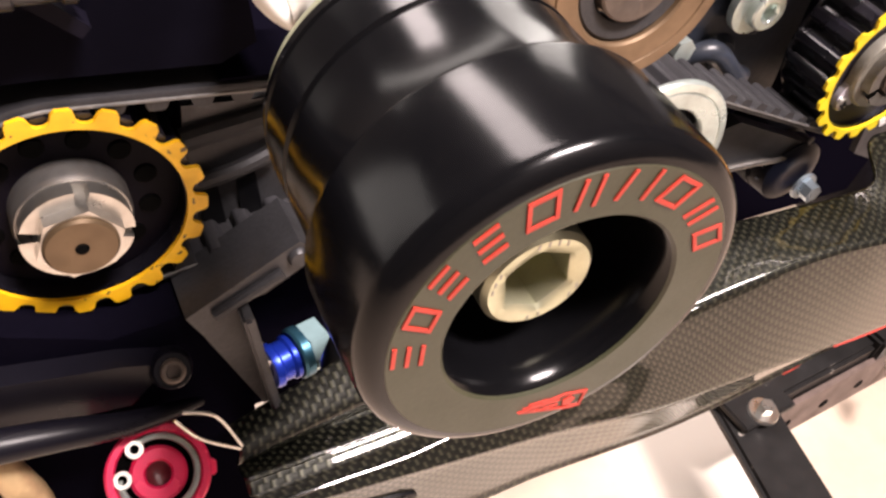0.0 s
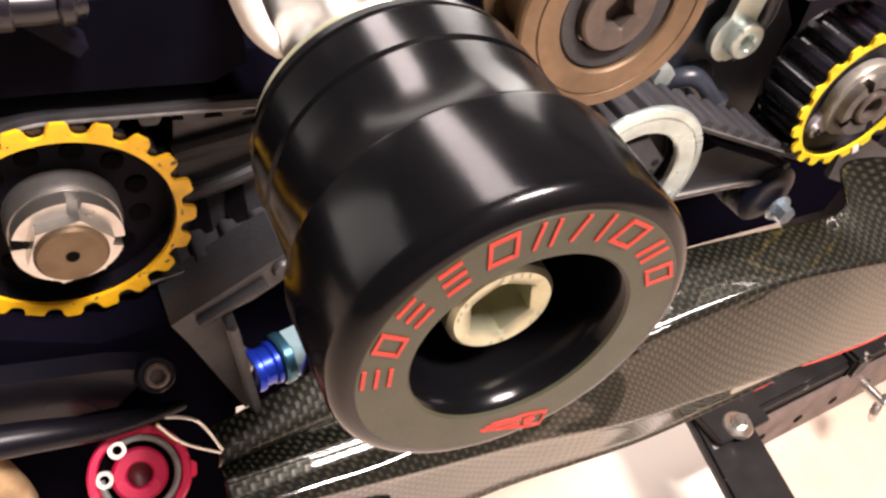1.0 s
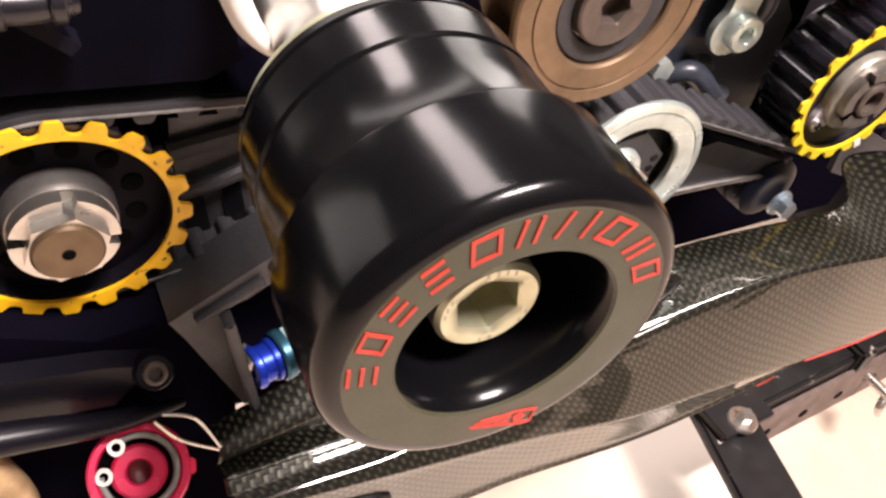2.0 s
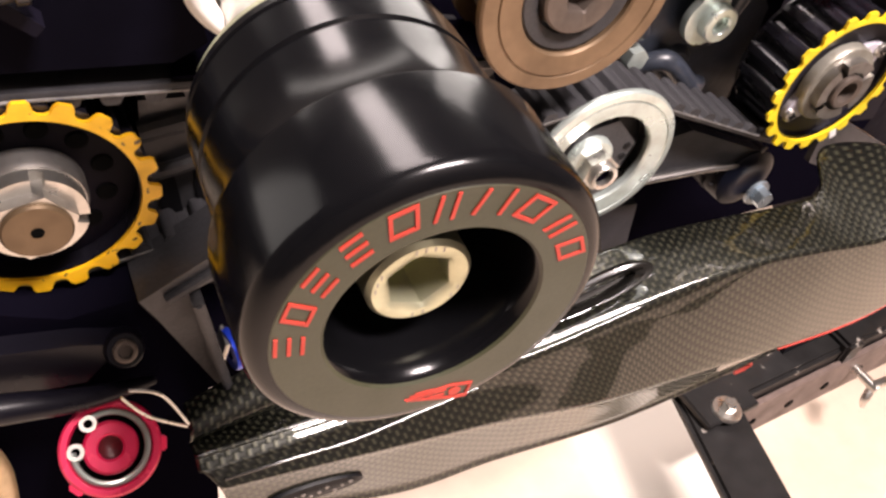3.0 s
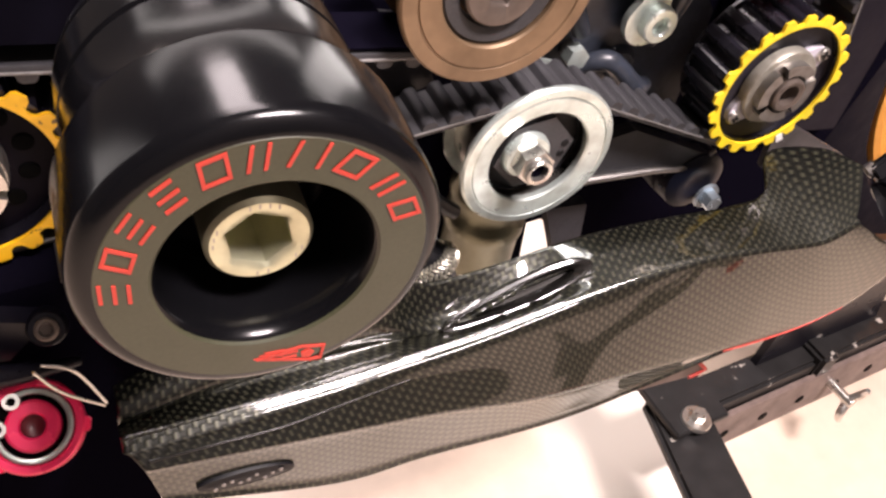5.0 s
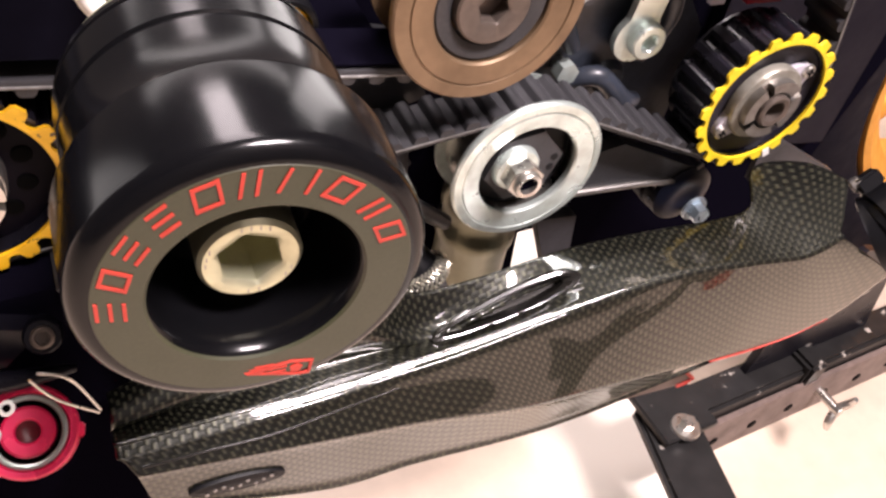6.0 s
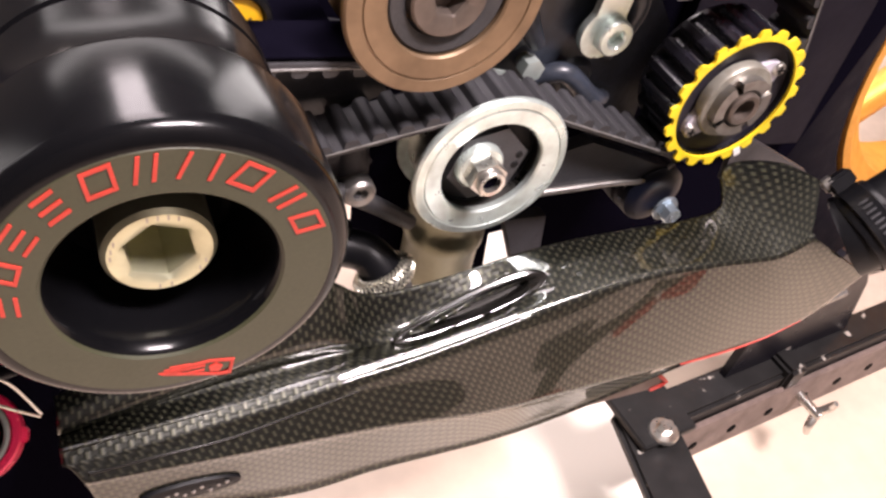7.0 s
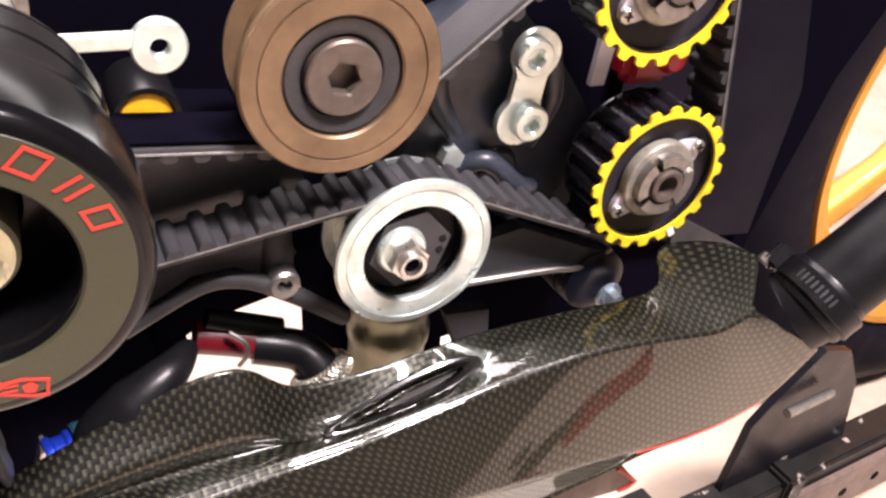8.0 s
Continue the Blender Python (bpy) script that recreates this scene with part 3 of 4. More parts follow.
part("bearing_ring", lathe([(0.0118, 0.006), (0.0122, 0.0022), (0.0128, 0.0018), (0.0166, 0.0014), (0.0175, 0.0022), (0.0176, 0.006)], 64), M_CAST, roller, "dark grey bearing shield ring")
part("bolt", socket_cap(0.0112, 0.006, 0.0085, 0.005, 0.0006), M_TAUPE, roller, "taupe button bolt with a hexagon socket", pose(0, -0.0002, 0, 0, 10, 0))

# ---- timing belt ----


def belt_line(wheels):
    """The line of a belt round (x, z, radius, side) wheels, run anticlockwise; side +1: wheel inside the loop."""
    n = len(wheels)
    ends = []
    for i in range(n):
        x1, z1, r1, s1 = wheels[i]
        x2, z2, r2, s2 = wheels[(i + 1) % n]
        d = math.hypot(x2 - x1, z2 - z1)
        th = math.atan2(z2 - z1, x2 - x1) - math.asin((s2 * r2 - s1 * r1) / d)
        nx, nz = -math.sin(th), math.cos(th)
        ends.append(((x1 - s1 * r1 * nx, z1 - s1 * r1 * nz), (x2 - s2 * r2 * nx, z2 - s2 * r2 * nz), th))
    pts = []
    for i in range(n):
        (a, b, th) = ends[i]
        length = math.hypot(b[0] - a[0], b[1] - a[1])
        k = max(2, int(length / 0.0008))
        for j in range(k):
            f = j / k
            pts.append((a[0] + (b[0] - a[0]) * f, a[1] + (b[1] - a[1]) * f, th))
        x, z, r, s = wheels[(i + 1) % n]
        th2 = ends[(i + 1) % n][2]
        turn = (th2 - th) * s
        while turn < 0:
            turn += 2 * math.pi
        while turn > 2 * math.pi:
            turn -= 2 * math.pi
        k = max(2, int(turn * r / 0.0008))
        for j in range(k):
            t2 = th + s * turn * j / k
            pts.append((x + s * r * math.sin(t2), z - s * r * math.cos(t2), t2))
    return pts


def belt_band(line, y0, y1, thick):
    bm = bmesh.new()
    rings = []
    for x, z, th in line:
        nx, nz = -math.sin(th), math.cos(th)
        rings.append([bm.verts.new(v) for v in ((x, y0, z), (x, y1, z), (x - nx * thick, y1, z - nz * thick), (x - nx * thick, y0 + 0.0004, z - nz * thick), (x - nx * thick * 0.7, y0, z - nz * thick * 0.7))])
    for a, b in zip(rings, rings[1:] + rings[:1]):
        for k in range(5):
            bm.faces.new((a[k], a[(k + 1) % 5], b[(k + 1) % 5], b[k]))
    return bm


WHEELS = [(LX, LZ, 0.0282, 1), (DX, DZ, 0.0245, -1), (RX, RZ, 0.0282, 1), (UX, UZ, 0.0282, 1), (BX, BZ, 0.0245, -1)]
B0, B1 = 0.1068, 0.1252
LINE = belt_line(WHEELS)
belt = thing("timing_belt", (0, 0, 0), "dull black toothed rubber timing belt running round the pulleys", "timing belt")
part("band", belt_band(LINE, B0, B1, 0.0021), M_BELT, belt)
# thin pale strip along the front edge of the band
part("pale_edge", belt_band(LINE, B0 - 0.0004, B0 - 0.0001, 0.0007), M_EDGE, belt, "pale strip along the belt's front edge")
run, total = [], 0.0
for a, b in zip(LINE, LINE[1:] + LINE[:1]):
    run.append(total)
    total += math.hypot(b[0] - a[0], b[1] - a[1])
count = round(total / 0.00885)
tooth = prism([(-0.0030, -0.0001), (-0.0026, 0.0004), (-0.0021, 0.0018), (-0.0016, 0.0024), (-0.0009, 0.0026), (0.0009, 0.0026), (0.0016, 0.0024), (0.0021, 0.0018), (0.0026, 0.0004), (0.0030, -0.0001)], B0, B1)
first = part("tooth", tooth, M_BELT, belt)
k = 0
for i in range(count):
    while k < len(run) - 1 and run[k] < i * total / count:
        k += 1
    x, z, th = LINE[k]
    m = pose(x, 0, z, 0, -math.degrees(th), 0)
    if i == 0:
        first.matrix_basis = m
    else:
        t2 = new("tooth", first.data)
        t2.parent, t2.matrix_basis = belt, m

# ---- carbon belly pan ----


def loft(curves, steps, sub):
    """A skin through smooth lines with equally many points, with UV in metres."""
    lines = [catmull(c, steps) for c in curves]
    n = len(lines[0])
    cols = [catmull([ln[i] for ln in lines], sub) for i in range(n)]
    m = len(cols[0])
    bm = bmesh.new()
    uvl = bm.loops.layers.uv.new("UVMap")
    vs = [[bm.verts.new(p) for p in c] for c in cols]
    mid = m // 2
    us, u = [], 0.0
    for i in range(n):
        if i:
            u += (cols[i][mid] - cols[i - 1][mid]).length
        us.append(u)
    vv = []
    for c in cols:
        v, row = 0.0, []
        for j in range(m):
            if j:
                v += (c[j] - c[j - 1]).length
            row.append(v)
        vv.append([x - row[mid] for x in row])
    for i in range(n - 1):
        for j in range(m - 1):
            f = bm.faces.new((vs[i][j], vs[i + 1][j], vs[i + 1][j + 1], vs[i][j + 1]))
            for loop, (a, b) in zip(f.loops, ((i, j), (i + 1, j), (i + 1, j + 1), (i, j + 1))):
                loop[uvl].uv = (us[a], vv[a][b])
    return bm


pan = thing("belly_pan", (0, 0, 0), "glossy clear-coated carbon-fibre belly pan under the engine", "belly pan")
EDGE = [(-0.021, 0.09, 0.351), (0.028, 0.09, 0.374), (0.057, 0.09, 0.381), (0.083, 0.092, 0.3650), (0.145, 0.0955, 0.3672), (0.1788, 0.0908, 0.3727), (0.2028, 0.0872, 0.3758), (0.2154, 0.0858, 0.3815), (0.2300, 0.1030, 0.3845), (0.2560, 0.1000, 0.3840), (0.2650, 0.0855, 0.3850)]
HUMP = [(-0.021, 0.082, 0.353), (0.029, 0.084, 0.3662), (0.0572, 0.0836, 0.3697), (0.0855, 0.0858, 0.3548), (0.1447, 0.0862, 0.3676), (0.1781, 0.0812, 0.3736), (0.2013, 0.0776, 0.3768), (0.2148, 0.0774, 0.3794), (0.2275, 0.088, 0.3825), (0.2490, 0.0885, 0.3832), (0.2590, 0.0790, 0.3840)]
VALLEY = [(-0.022, 0.08, 0.347), (0.03, 0.08, 0.357), (0.058, 0.08, 0.357), (0.089, 0.08, 0.353), (0.1443, 0.078, 0.3668), (0.1773, 0.0736, 0.3738), (0.1994, 0.0698, 0.3769), (0.2141, 0.0689, 0.3776), (0.2263, 0.0726, 0.379), (0.2400, 0.0735, 0.3810), (0.2500, 0.0700, 0.3822)]
RIDGE = [(-0.022, 0.072, 0.349), (0.035, 0.072, 0.351), (0.066, 0.072, 0.354), (0.095, 0.072, 0.357), (0.144, 0.072, 0.366), (0.1767, 0.068, 0.3736), (0.198, 0.064, 0.3764), (0.2135, 0.0622, 0.3762), (0.2253, 0.061, 0.3764), (0.2350, 0.0615, 0.3785), (0.2445, 0.0635, 0.3808)]
BASE = [(-0.0170, 0.0645, 0.3425), (0.040, 0.0622, 0.3378), (0.076, 0.0610, 0.3342), (0.115, 0.0588, 0.3290), (0.148, 0.0582, 0.3282), (0.187, 0.0582, 0.3268), (0.212, 0.058, 0.3262), (0.235, 0.058, 0.3262), (0.253, 0.058, 0.3292), (0.268, 0.058, 0.3365), (0.284, 0.058, 0.355)]
UNDER = [(-0.0135, 0.0645, 0.3250), (0.043, 0.0645, 0.3042), (0.0785, 0.0645, 0.3036), (0.122, 0.0640, 0.3012), (0.150, 0.0635, 0.3040), (0.187, 0.063, 0.3125), (0.212, 0.0630, 0.3180), (0.235, 0.0630, 0.3195), (0.253, 0.063, 0.3235), (0.268, 0.063, 0.3315), (0.284, 0.063, 0.350)]
BELLY = [(x, y + 0.022, z - 0.001) for x, y, z in UNDER]


def between_lines(a, b, f, dy=0.0, dz=0.0, fade=False):
    """A line part of the way from a to b; with fade the offset dies out past the vent."""
    out = []
    for i, (p, q) in enumerate(zip(a, b)):
        k = (1, 1, 0.7, 0.12, 0, 0, 0, 0, 0, 0, 0)[i] if fade else 1
        out.append((p[0] + (q[0] - p[0]) * f, p[1] + (q[1] - p[1]) * f + dy * k, p[2] + (q[2] - p[2]) * f + dz * k))
    return out


def cut_scoop(bm, a, b, w0, w1):
    """Opens the skin under a long scoop between a and b."""
    a, b = Vector(a), Vector(b)
    d = b - a
    gone = []
    for f in bm.faces:
        c = f.calc_center_median()
        g = (c - a).dot(d) / d.length_squared
        if 0.0 < g < 1.0 and (c - (a + d * g)).length < (w0 + (w1 - w0) * g) * math.sqrt(max(0.0, 1 - (2 * g - 1) ** 2)):
            gone.append(f)
    bmesh.ops.delete(bm, geom=gone, context="FACES")


LIP = between_lines(HUMP, VALLEY, 0.72, -0.0016, 0.0010, True)
GROOVE = between_lines(VALLEY, RIDGE, 0.15, 0.0026, -0.0040, True)
SHARP = (0.8, 0.8, 0.75, 0.7, 0.5, 0.3, 0.22, 0.2, 0.2, 0.22, 0.25)
CREST_IN = [(x, y + 0.0013, z + 0.0002) for x, y, z in RIDGE]
CREST_MID = [(x, y - 0.0020 * k, z - 0.00107 * k) for (x, y, z), k in zip(RIDGE, SHARP)]
CREST_OUT = [(x, y - 0.0040 * k, z - 0.0021 * k) for (x, y, z), k in zip(RIDGE, SHARP)]
SIDE = between_lines(RIDGE, BASE, 0.36, -0.0014)
LOWER = between_lines(RIDGE, BASE, 0.88, -0.0006)
BAND = between_lines(BASE, UNDER, 0.14, 0.0002)
ROLL = between_lines(BASE, UNDER, 0.86, -0.0004)
SC_A, SC_B = (0.0830, 0.0792, 0.3542), (0.1400, 0.0818, 0.3681)
skin = loft([EDGE, HUMP, LIP, GROOVE, CREST_IN, RIDGE, CREST_MID, CREST_OUT, SIDE, LOWER, BASE, BAND, ROLL, UNDER, BELLY], 24, 6)
cut_scoop(skin, SC_A, SC_B, 0.0030, 0.0056)
shell = part("shell", skin, M_CARBON, pan, smooth=60)
so = shell.modifiers.new("thickness", "SOLIDIFY")
so.thickness, so.offset = 0.0014, 0.0


def dish(a, b, up, w0, w1, depth, lip, rise=1.0, rolled=()):
    """A long sunken scoop with a rolled lip, from a to b; up points across it."""
    a, b, up = Vector(a), Vector(b), Vector(up).normalized()
    d = (b - a).normalized()
    out = d.cross(up).normalized()
    if out.y > 0:
        out = -out
    bm = bmesh.new()
    n = 48

    def ring(scale, h, grow):
        vs = []
        for i in range(n):
            t = 2 * math.pi * i / n
            f = 0.5 + 0.5 * math.cos(t)
            w = (w0 + (w1 - w0) * f) * scale + grow
            c = a.lerp(b, 0.5 + (0.5 * math.cos(t)) * (1 + grow * 12) * (0.5 + 0.5 * scale))
            vs.append(bm.verts.new(c + up * (w * math.sin(t)) + out * h))
        return vs

    rings = [ring(1.0, -0.0025, lip), ring(1.0, 0.0005 * rise, lip * 0.8), ring(1.0, 0.0009 * rise, 0)]
    rings += [ring(k, h, 0) for k, h in rolled or ((0.92, 0.0006 * rise), (0.66, -depth), (0.2, -depth * 1.05))]
    for p, q in zip(rings, rings[1:]):
        for i in range(n):
            j = (i + 1) % n
            bm.faces.new((p[i], p[j], q[j], q[i]))
    bm.faces.new(rings[-1])
    uvl = bm.loops.layers.uv.new("UVMap")
    for f in bm.faces:
        for l in f.loops:
            l[uvl].uv = ((l.vert.co - a).dot(d), (l.vert.co - a).dot(up))
    return bm


ROLLED = ((0.98, 0.0008), (0.82, 0.0005), (0.58, -0.0012), (0.55, -0.0030), (0.53, -0.0056), (0.2, -0.0060))
part("scoop_lip", dish(SC_A, SC_B, (0.0, 0.62, 0.78), 0.0030, 0.0058, 0.0034, 0.0014, 0.9, ROLLED), M_LIP, pan, "glossy rolled lip round the vent scoop", smooth=24)
# raised black oval stands for the slot's dark depth; the skin stays uncut
ov = dish((-0.0034, 0.0625, 0.3272), (0.0275, 0.0622, 0.3252), (0.0, 0.0, 1.0), 0.0036, 0.0042, -0.0008, 0.0002, 0.5)
part("drain_slot", ov, M_RUBBER, pan, "dark oval drain slot", smooth=60)
# small steel lumps added for the glints of the mesh
lump = bmesh.new()
for k in range(9):
    b2 = lathe([(0, -0.0005), (0.0005, -0.0004), (0.0008, 0), (0, 0.0004)], 8)
    bmesh.ops.translate(b2, verts=b2.verts, vec=(0.002 + 0.0026 * k, 0.0613 + 0.0003 * (k % 2), 0.3268 - 0.00015 * k + 0.0012 * ((k * 7) % 3 - 1)))
    me = bpy.data.meshes.new("tmp")
    b2.to_mesh(me)
    b2.free()
    lump.from_mesh(me)
    bpy.data.meshes.remove(me)
part("mesh_insert", lump, M_HUB, pan, "glinting metal mesh in the slot")
part("panel_seam", tube([(-0.0156, 0.0650, 0.3456), (0.003, 0.0649, 0.3456), (0.0235, 0.0647, 0.3454), (0.0435, 0.0656, 0.3473), (0.0665, 0.0663, 0.3504)], [0.0006, 0.0006, 0.0005, 0.0004, 0.0002], 8), M_GLOSS, pan, "fine raised seam along the side")
part("red_trim", tube([(0.203, 0.0580, 0.3238), (0.224, 0.0574, 0.3245), (0.245, 0.0574, 0.3266), (0.262, 0.0574, 0.3325)], 0.00035, 8), M_RED, pan, "thin red edging along the lower rim")
part("keel", prism([(0.1643, 0.2713), (0.2248, 0.2683), (0.2339, 0.2717), (0.2205, 0.2849), (0.2205, 0.345), (0.172, 0.345), (0.168, 0.285)], 0.080, 0.092, bevel=0.0008), M_RUST, pan, "dark brown duct below the pan")
part("red_edge", tube([(0.2205, 0.0796, 0.2849), (0.2336, 0.0796, 0.2718), (0.2252, 0.0796, 0.2686)], 0.0010, 8, steps=2), M_RED, pan, "red edge of the duct")

# ---- clamp and hose at the pan's front ----
hose = thing("rubber_hose", (0.2790, 0.064, 0.3780), "thick black rubber hose held by a band clamp", "hose")
AXIS = Vector((0.70, -0.05, 0.71)).normalized()
ALONG = Vector((0, 1, 0)).rotation_difference(AXIS).to_matrix().to_4x4()
part("hose_body", tube([(-0.007, 0.003, -0.008), (0.0, 0.0, 0.0), (0.028, -0.003, 0.027), (0.080, -0.006, 0.075), (0.150, -0.006, 0.135)], [0.0168, 0.0162, 0.0158, 0.0158, 0.0158], 40), M_RUBBER, hose)
part("sleeve", lathe([(0.0150, -0.008), (0.0168, -0.008), (0.0174, -0.0065), (0.0172, 0.0062), (0.0168, 0.0070), (0.0150, 0.0070)], 48), M_PLASTIC, hose, "moulded black sleeve", ALONG)
clampb = part("band_clamp", lathe([(0.0172, -0.0046), (0.0184, -0.0046), (0.0188, -0.0042), (0.0186, 0.0), (0.0188, 0.0040), (0.0184, 0.0044), (0.0172, 0.0044)], 64), M_PLASTIC, hose, "black band clamp with worm-drive ribs", ALONG)


def round_hose(v):
    """The turn of a point round the hose's axis, in degrees."""
    q = ALONG.inverted() @ Vector(v)
    return math.degrees(math.atan2(q.z, q.x))


BUCKLE, LOWEND = round_hose((-0.0065, 0.0135, 0.0082)), round_hose((-0.0178, -0.0153, 0.0))
sweep = (LOWEND - BUCKLE + 180) % 360 - 180
for k in range(8):
    a = radians(BUCKLE + sweep * (0.45 + 0.07 * k))
    part("rib", box(0.0011, 0.0044, 0.0010, 0.0003), M_CAST, clampb, "", pose(0.0187 * math.cos(a), 0, 0.0187 * math.sin(a), 0, -math.degrees(a), 0))
a = radians(BUCKLE)
part("buckle", box(0.0070, 0.0105, 0.0085, 0.0012), M_PLASTIC, clampb, "square black buckle", pose(0.0215 * math.cos(a), 0, 0.0215 * math.sin(a), 0, -BUCKLE, 0))
part("clamp_screw", socket_cap(0.0032, 0.004, 0.0034, 0.002, 0.0005), M_HUB, clampb, "small steel clamp screw", pose(0.0232 * math.cos(a), -0.0064, 0.0232 * math.sin(a), 0, -BUCKLE, 0))

# ---- engine castings ----
case = thing("engine_case", (0, 0.14, 0.40), "black cast engine case behind the belts", "engine")
part("back_plate", prism([(-0.20, -0.14), (0.052, -0.12), (0.056, -0.062), (0.064, -0.057), (0.106, -0.046), (0.112, -0.052), (0.116, -0.12), (0.1725, -0.12), (0.1700, -0.0925), (0.1975, -0.0895), (0.1990, -0.12), (0.34, -0.12), (0.37, 0.02), (0.40, 0.085), (-0.20, 0.088)], 0.020, 0.055, bevel=0.003), M_CASE, case)
part("side_cover", prism([(-0.16, 0.060), (-0.09, 0.064), (-0.047, 0.0625), (-0.012, 0.060), (-0.004, 0.064), (-0.006, 0.078), (-0.012, 0.082), (-0.16, 0.084)], -0.034, 0.020, bevel=0.005), M_COVER, case, "smooth black cover above the belt")
part("cross_bar", prism([(-0.012, 0.0400), (0.072, 0.0350), (0.074, 0.0400), (-0.012, 0.0480)], -0.014, 0.02, bevel=0.002), M_CASE, case, "black bar over the belt")
# black strip added on the belt to make its upper face dark
part("belt_top_strip", prism([(-0.012, 0.0546), (0.074, 0.0477), (0.074, 0.0483), (-0.012, 0.0552)], -0.0325, -0.0142), M_CASE, case, "thin black strip darkening the belt's top face")
part("front_panel", prism([(0.238, -0.05), (0.34, -0.06), (0.34, 0.02), (0.318, 0.085), (0.228, 0.085), (0.232, 0.06)], 0.013, 0.0195, bevel=0.001), M_SHROUD, case, "dull dark purple-black panel behind the cam pulleys")
part("panel_slot", box(0.010, 0.001, 0.0022, 0.0004), M_VOID, case, "", pose(0.262, 0.0128, 0.018, 0, 12, 0), smooth=0)
part("panel_slot", box(0.022, 0.001, 0.0014, 0.0004), M_VOID, case, "", pose(0.262, 0.0128, 0.060, 0, 6, 0), smooth=0)
part("head_block", prism([(0.128, 0.012), (0.150, 0.002), (0.178, -0.014), (0.206, -0.012), (0.206, 0.03), (0.19, 0.05), (0.165, 0.075), (0.135, 0.062)], -0.004, 0.02, bevel=0.006), M_HEAD, case, "blue-black head casting")
part("head_rib", tube([(0.126, -0.006, 0.068), (0.134, -0.010, 0.056), (0.137, -0.010, 0.044), (0.146, -0.008, 0.030)], [0.003, 0.0042, 0.0042, 0.003], 12), M_HEAD, case, "rounded casting rib")
part("head_rib", tube([(0.150, -0.006, 0.014), (0.160, -0.010, 0.018), (0.174, -0.010, 0.006), (0.184, -0.006, 0.002)], [0.003, 0.004, 0.0045, 0.003], 12), M_HEAD, case)
part("head_rib", tube([(0.180, -0.004, 0.020), (0.184, -0.008, 0.040), (0.180, -0.008, 0.060)], [0.003, 0.004, 0.003], 12), M_HEAD, case)
part("head_boss", lathe([(0.0, -0.013), (0.006, -0.013), (0.008, -0.011), (0.011, 0.004)], 24), M_HEAD, case, "", pose(0.168, 0.006, 0.012))
part("lower_cover", prism([(-0.14, -0.20), (-0.14, 0.018), (-0.075, 0.008), (-0.046, -0.006), (-0.028, -0.004), (-0.012, -0.026), (-0.012, -0.050), (-0.012, -0.20)], -0.044, 0.020, bevel=0.004), M_CASE, case, "black lower cover")
part("inner_wall", prism([(-0.03, -0.12), (-0.03, 0.0), (0.020, 0.0), (0.036, -0.03), (0.044, -0.058), (0.046, -0.12)], 0.002, 0.019, bevel=0.002), M_CASE, case)
part("cover_ridge", prism([(-0.14, 0.004), (-0.075, -0.004), (-0.045, -0.010), (-0.034, -0.014), (-0.045, -0.026), (-0.075, -0.022), (-0.14, -0.018)], -0.050, -0.030, bevel=0.004), M_PANEL, case, "smooth raised black panel")
# the panel's lower edge, added as a tube so that it catches light
part("panel_lower_edge", tube([(-0.14, -0.057, -0.006), (-0.072, -0.057, -0.0175), (-0.047, -0.056, -0.0245), (-0.028, -0.052, -0.030)], [0.0045, 0.0042, 0.0032, 0.0012], 20), M_PANEL, case, "tapered dark tube shaping the panel's lower edge")
part("screw_boss", lathe([(0.0, 0.0), (0.0044, 0.0), (0.0048, 0.0006), (0.0055, 0.006)], 32), M_PANEL, case, "", pose(-0.0342, -0.0532, -0.0125, -42, 0, 0))
part("cover_screw", socket_cap(0.0031, 0.003, 0.0030, 0.002, 0.0006), M_TAUPE, case, "small dull socket screw", pose(-0.0342, -0.0548, -0.0111, -42, 0, 0))
part("rib_block", prism([(-0.021, -0.004), (-0.019, 0.042), (0.004, 0.040), (0.012, -0.002)], -0.022, 0.02, bevel=0.002), M_CAST, case, "grey ribbed casting inside the belt loop")
# rubber-black slabs stand for the dark inside two uncut slots
for x0, z0 in ((-0.0165, 0.0), (-0.0065, 0.001)):
    part("slot", prism([(x0, z0), (x0 - 0.001, z0 + 0.016), (x0 + 0.004, z0 + 0.017), (x0 + 0.006, z0)], -0.0228, -0.0215), M_RUBBER, case, "dark slot")
part("ridge", tube([(-0.020, -0.024, 0.0195), (-0.008, -0.025, 0.0225), (0.003, -0.024, 0.0255)], 0.0022, 10), M_CAST, case)
part("ridge", tube([(-0.020, -0.023, 0.033), (0.002, -0.023, 0.036)], 0.003, 10), M_CAST, case)
part("inner_plate", prism([(0.030, 0.010), (0.040, 0.034), (0.070, 0.032), (0.088, 0.028), (0.092, 0.018), (0.062, 0.008)], -0.010, 0.018, bevel=0.002), M_CAST, case, "flat grey plate between the belt runs")
part("gusset", prism([(-0.0285, -0.0023), (0.0008, 0.0149), (0.0052, 0.0110), (0.0032, 0.0067), (-0.0081, -0.0004), (-0.0135, -0.0016), (-0.0085, -0.0470), (-0.0100, -0.0474), (-0.0248, -0.0102)], -0.0470, -0.030, bevel=0.0012), M_CAST, case, "grey cast gusset bracket")
part("gusset_screw", lathe([(0.0, -0.0016), (0.0022, -0.0014), (0.0028, -0.0006), (0.0029, 0.001)], 24), M_CAST, case, "", pose(0.0004, -0.0470, 0.0100))
part("gusset_bar", tube([(-0.0215, -0.0478, -0.0030), (-0.004, -0.0478, 0.0066)], 0.0016, 10), M_CAST, case)
part("upright", box(0.0030, 0.010, 0.042, 0.0008), M_CAST, case, "", pose(-0.0112, -0.0485, -0.0225, 0, -9, 0))
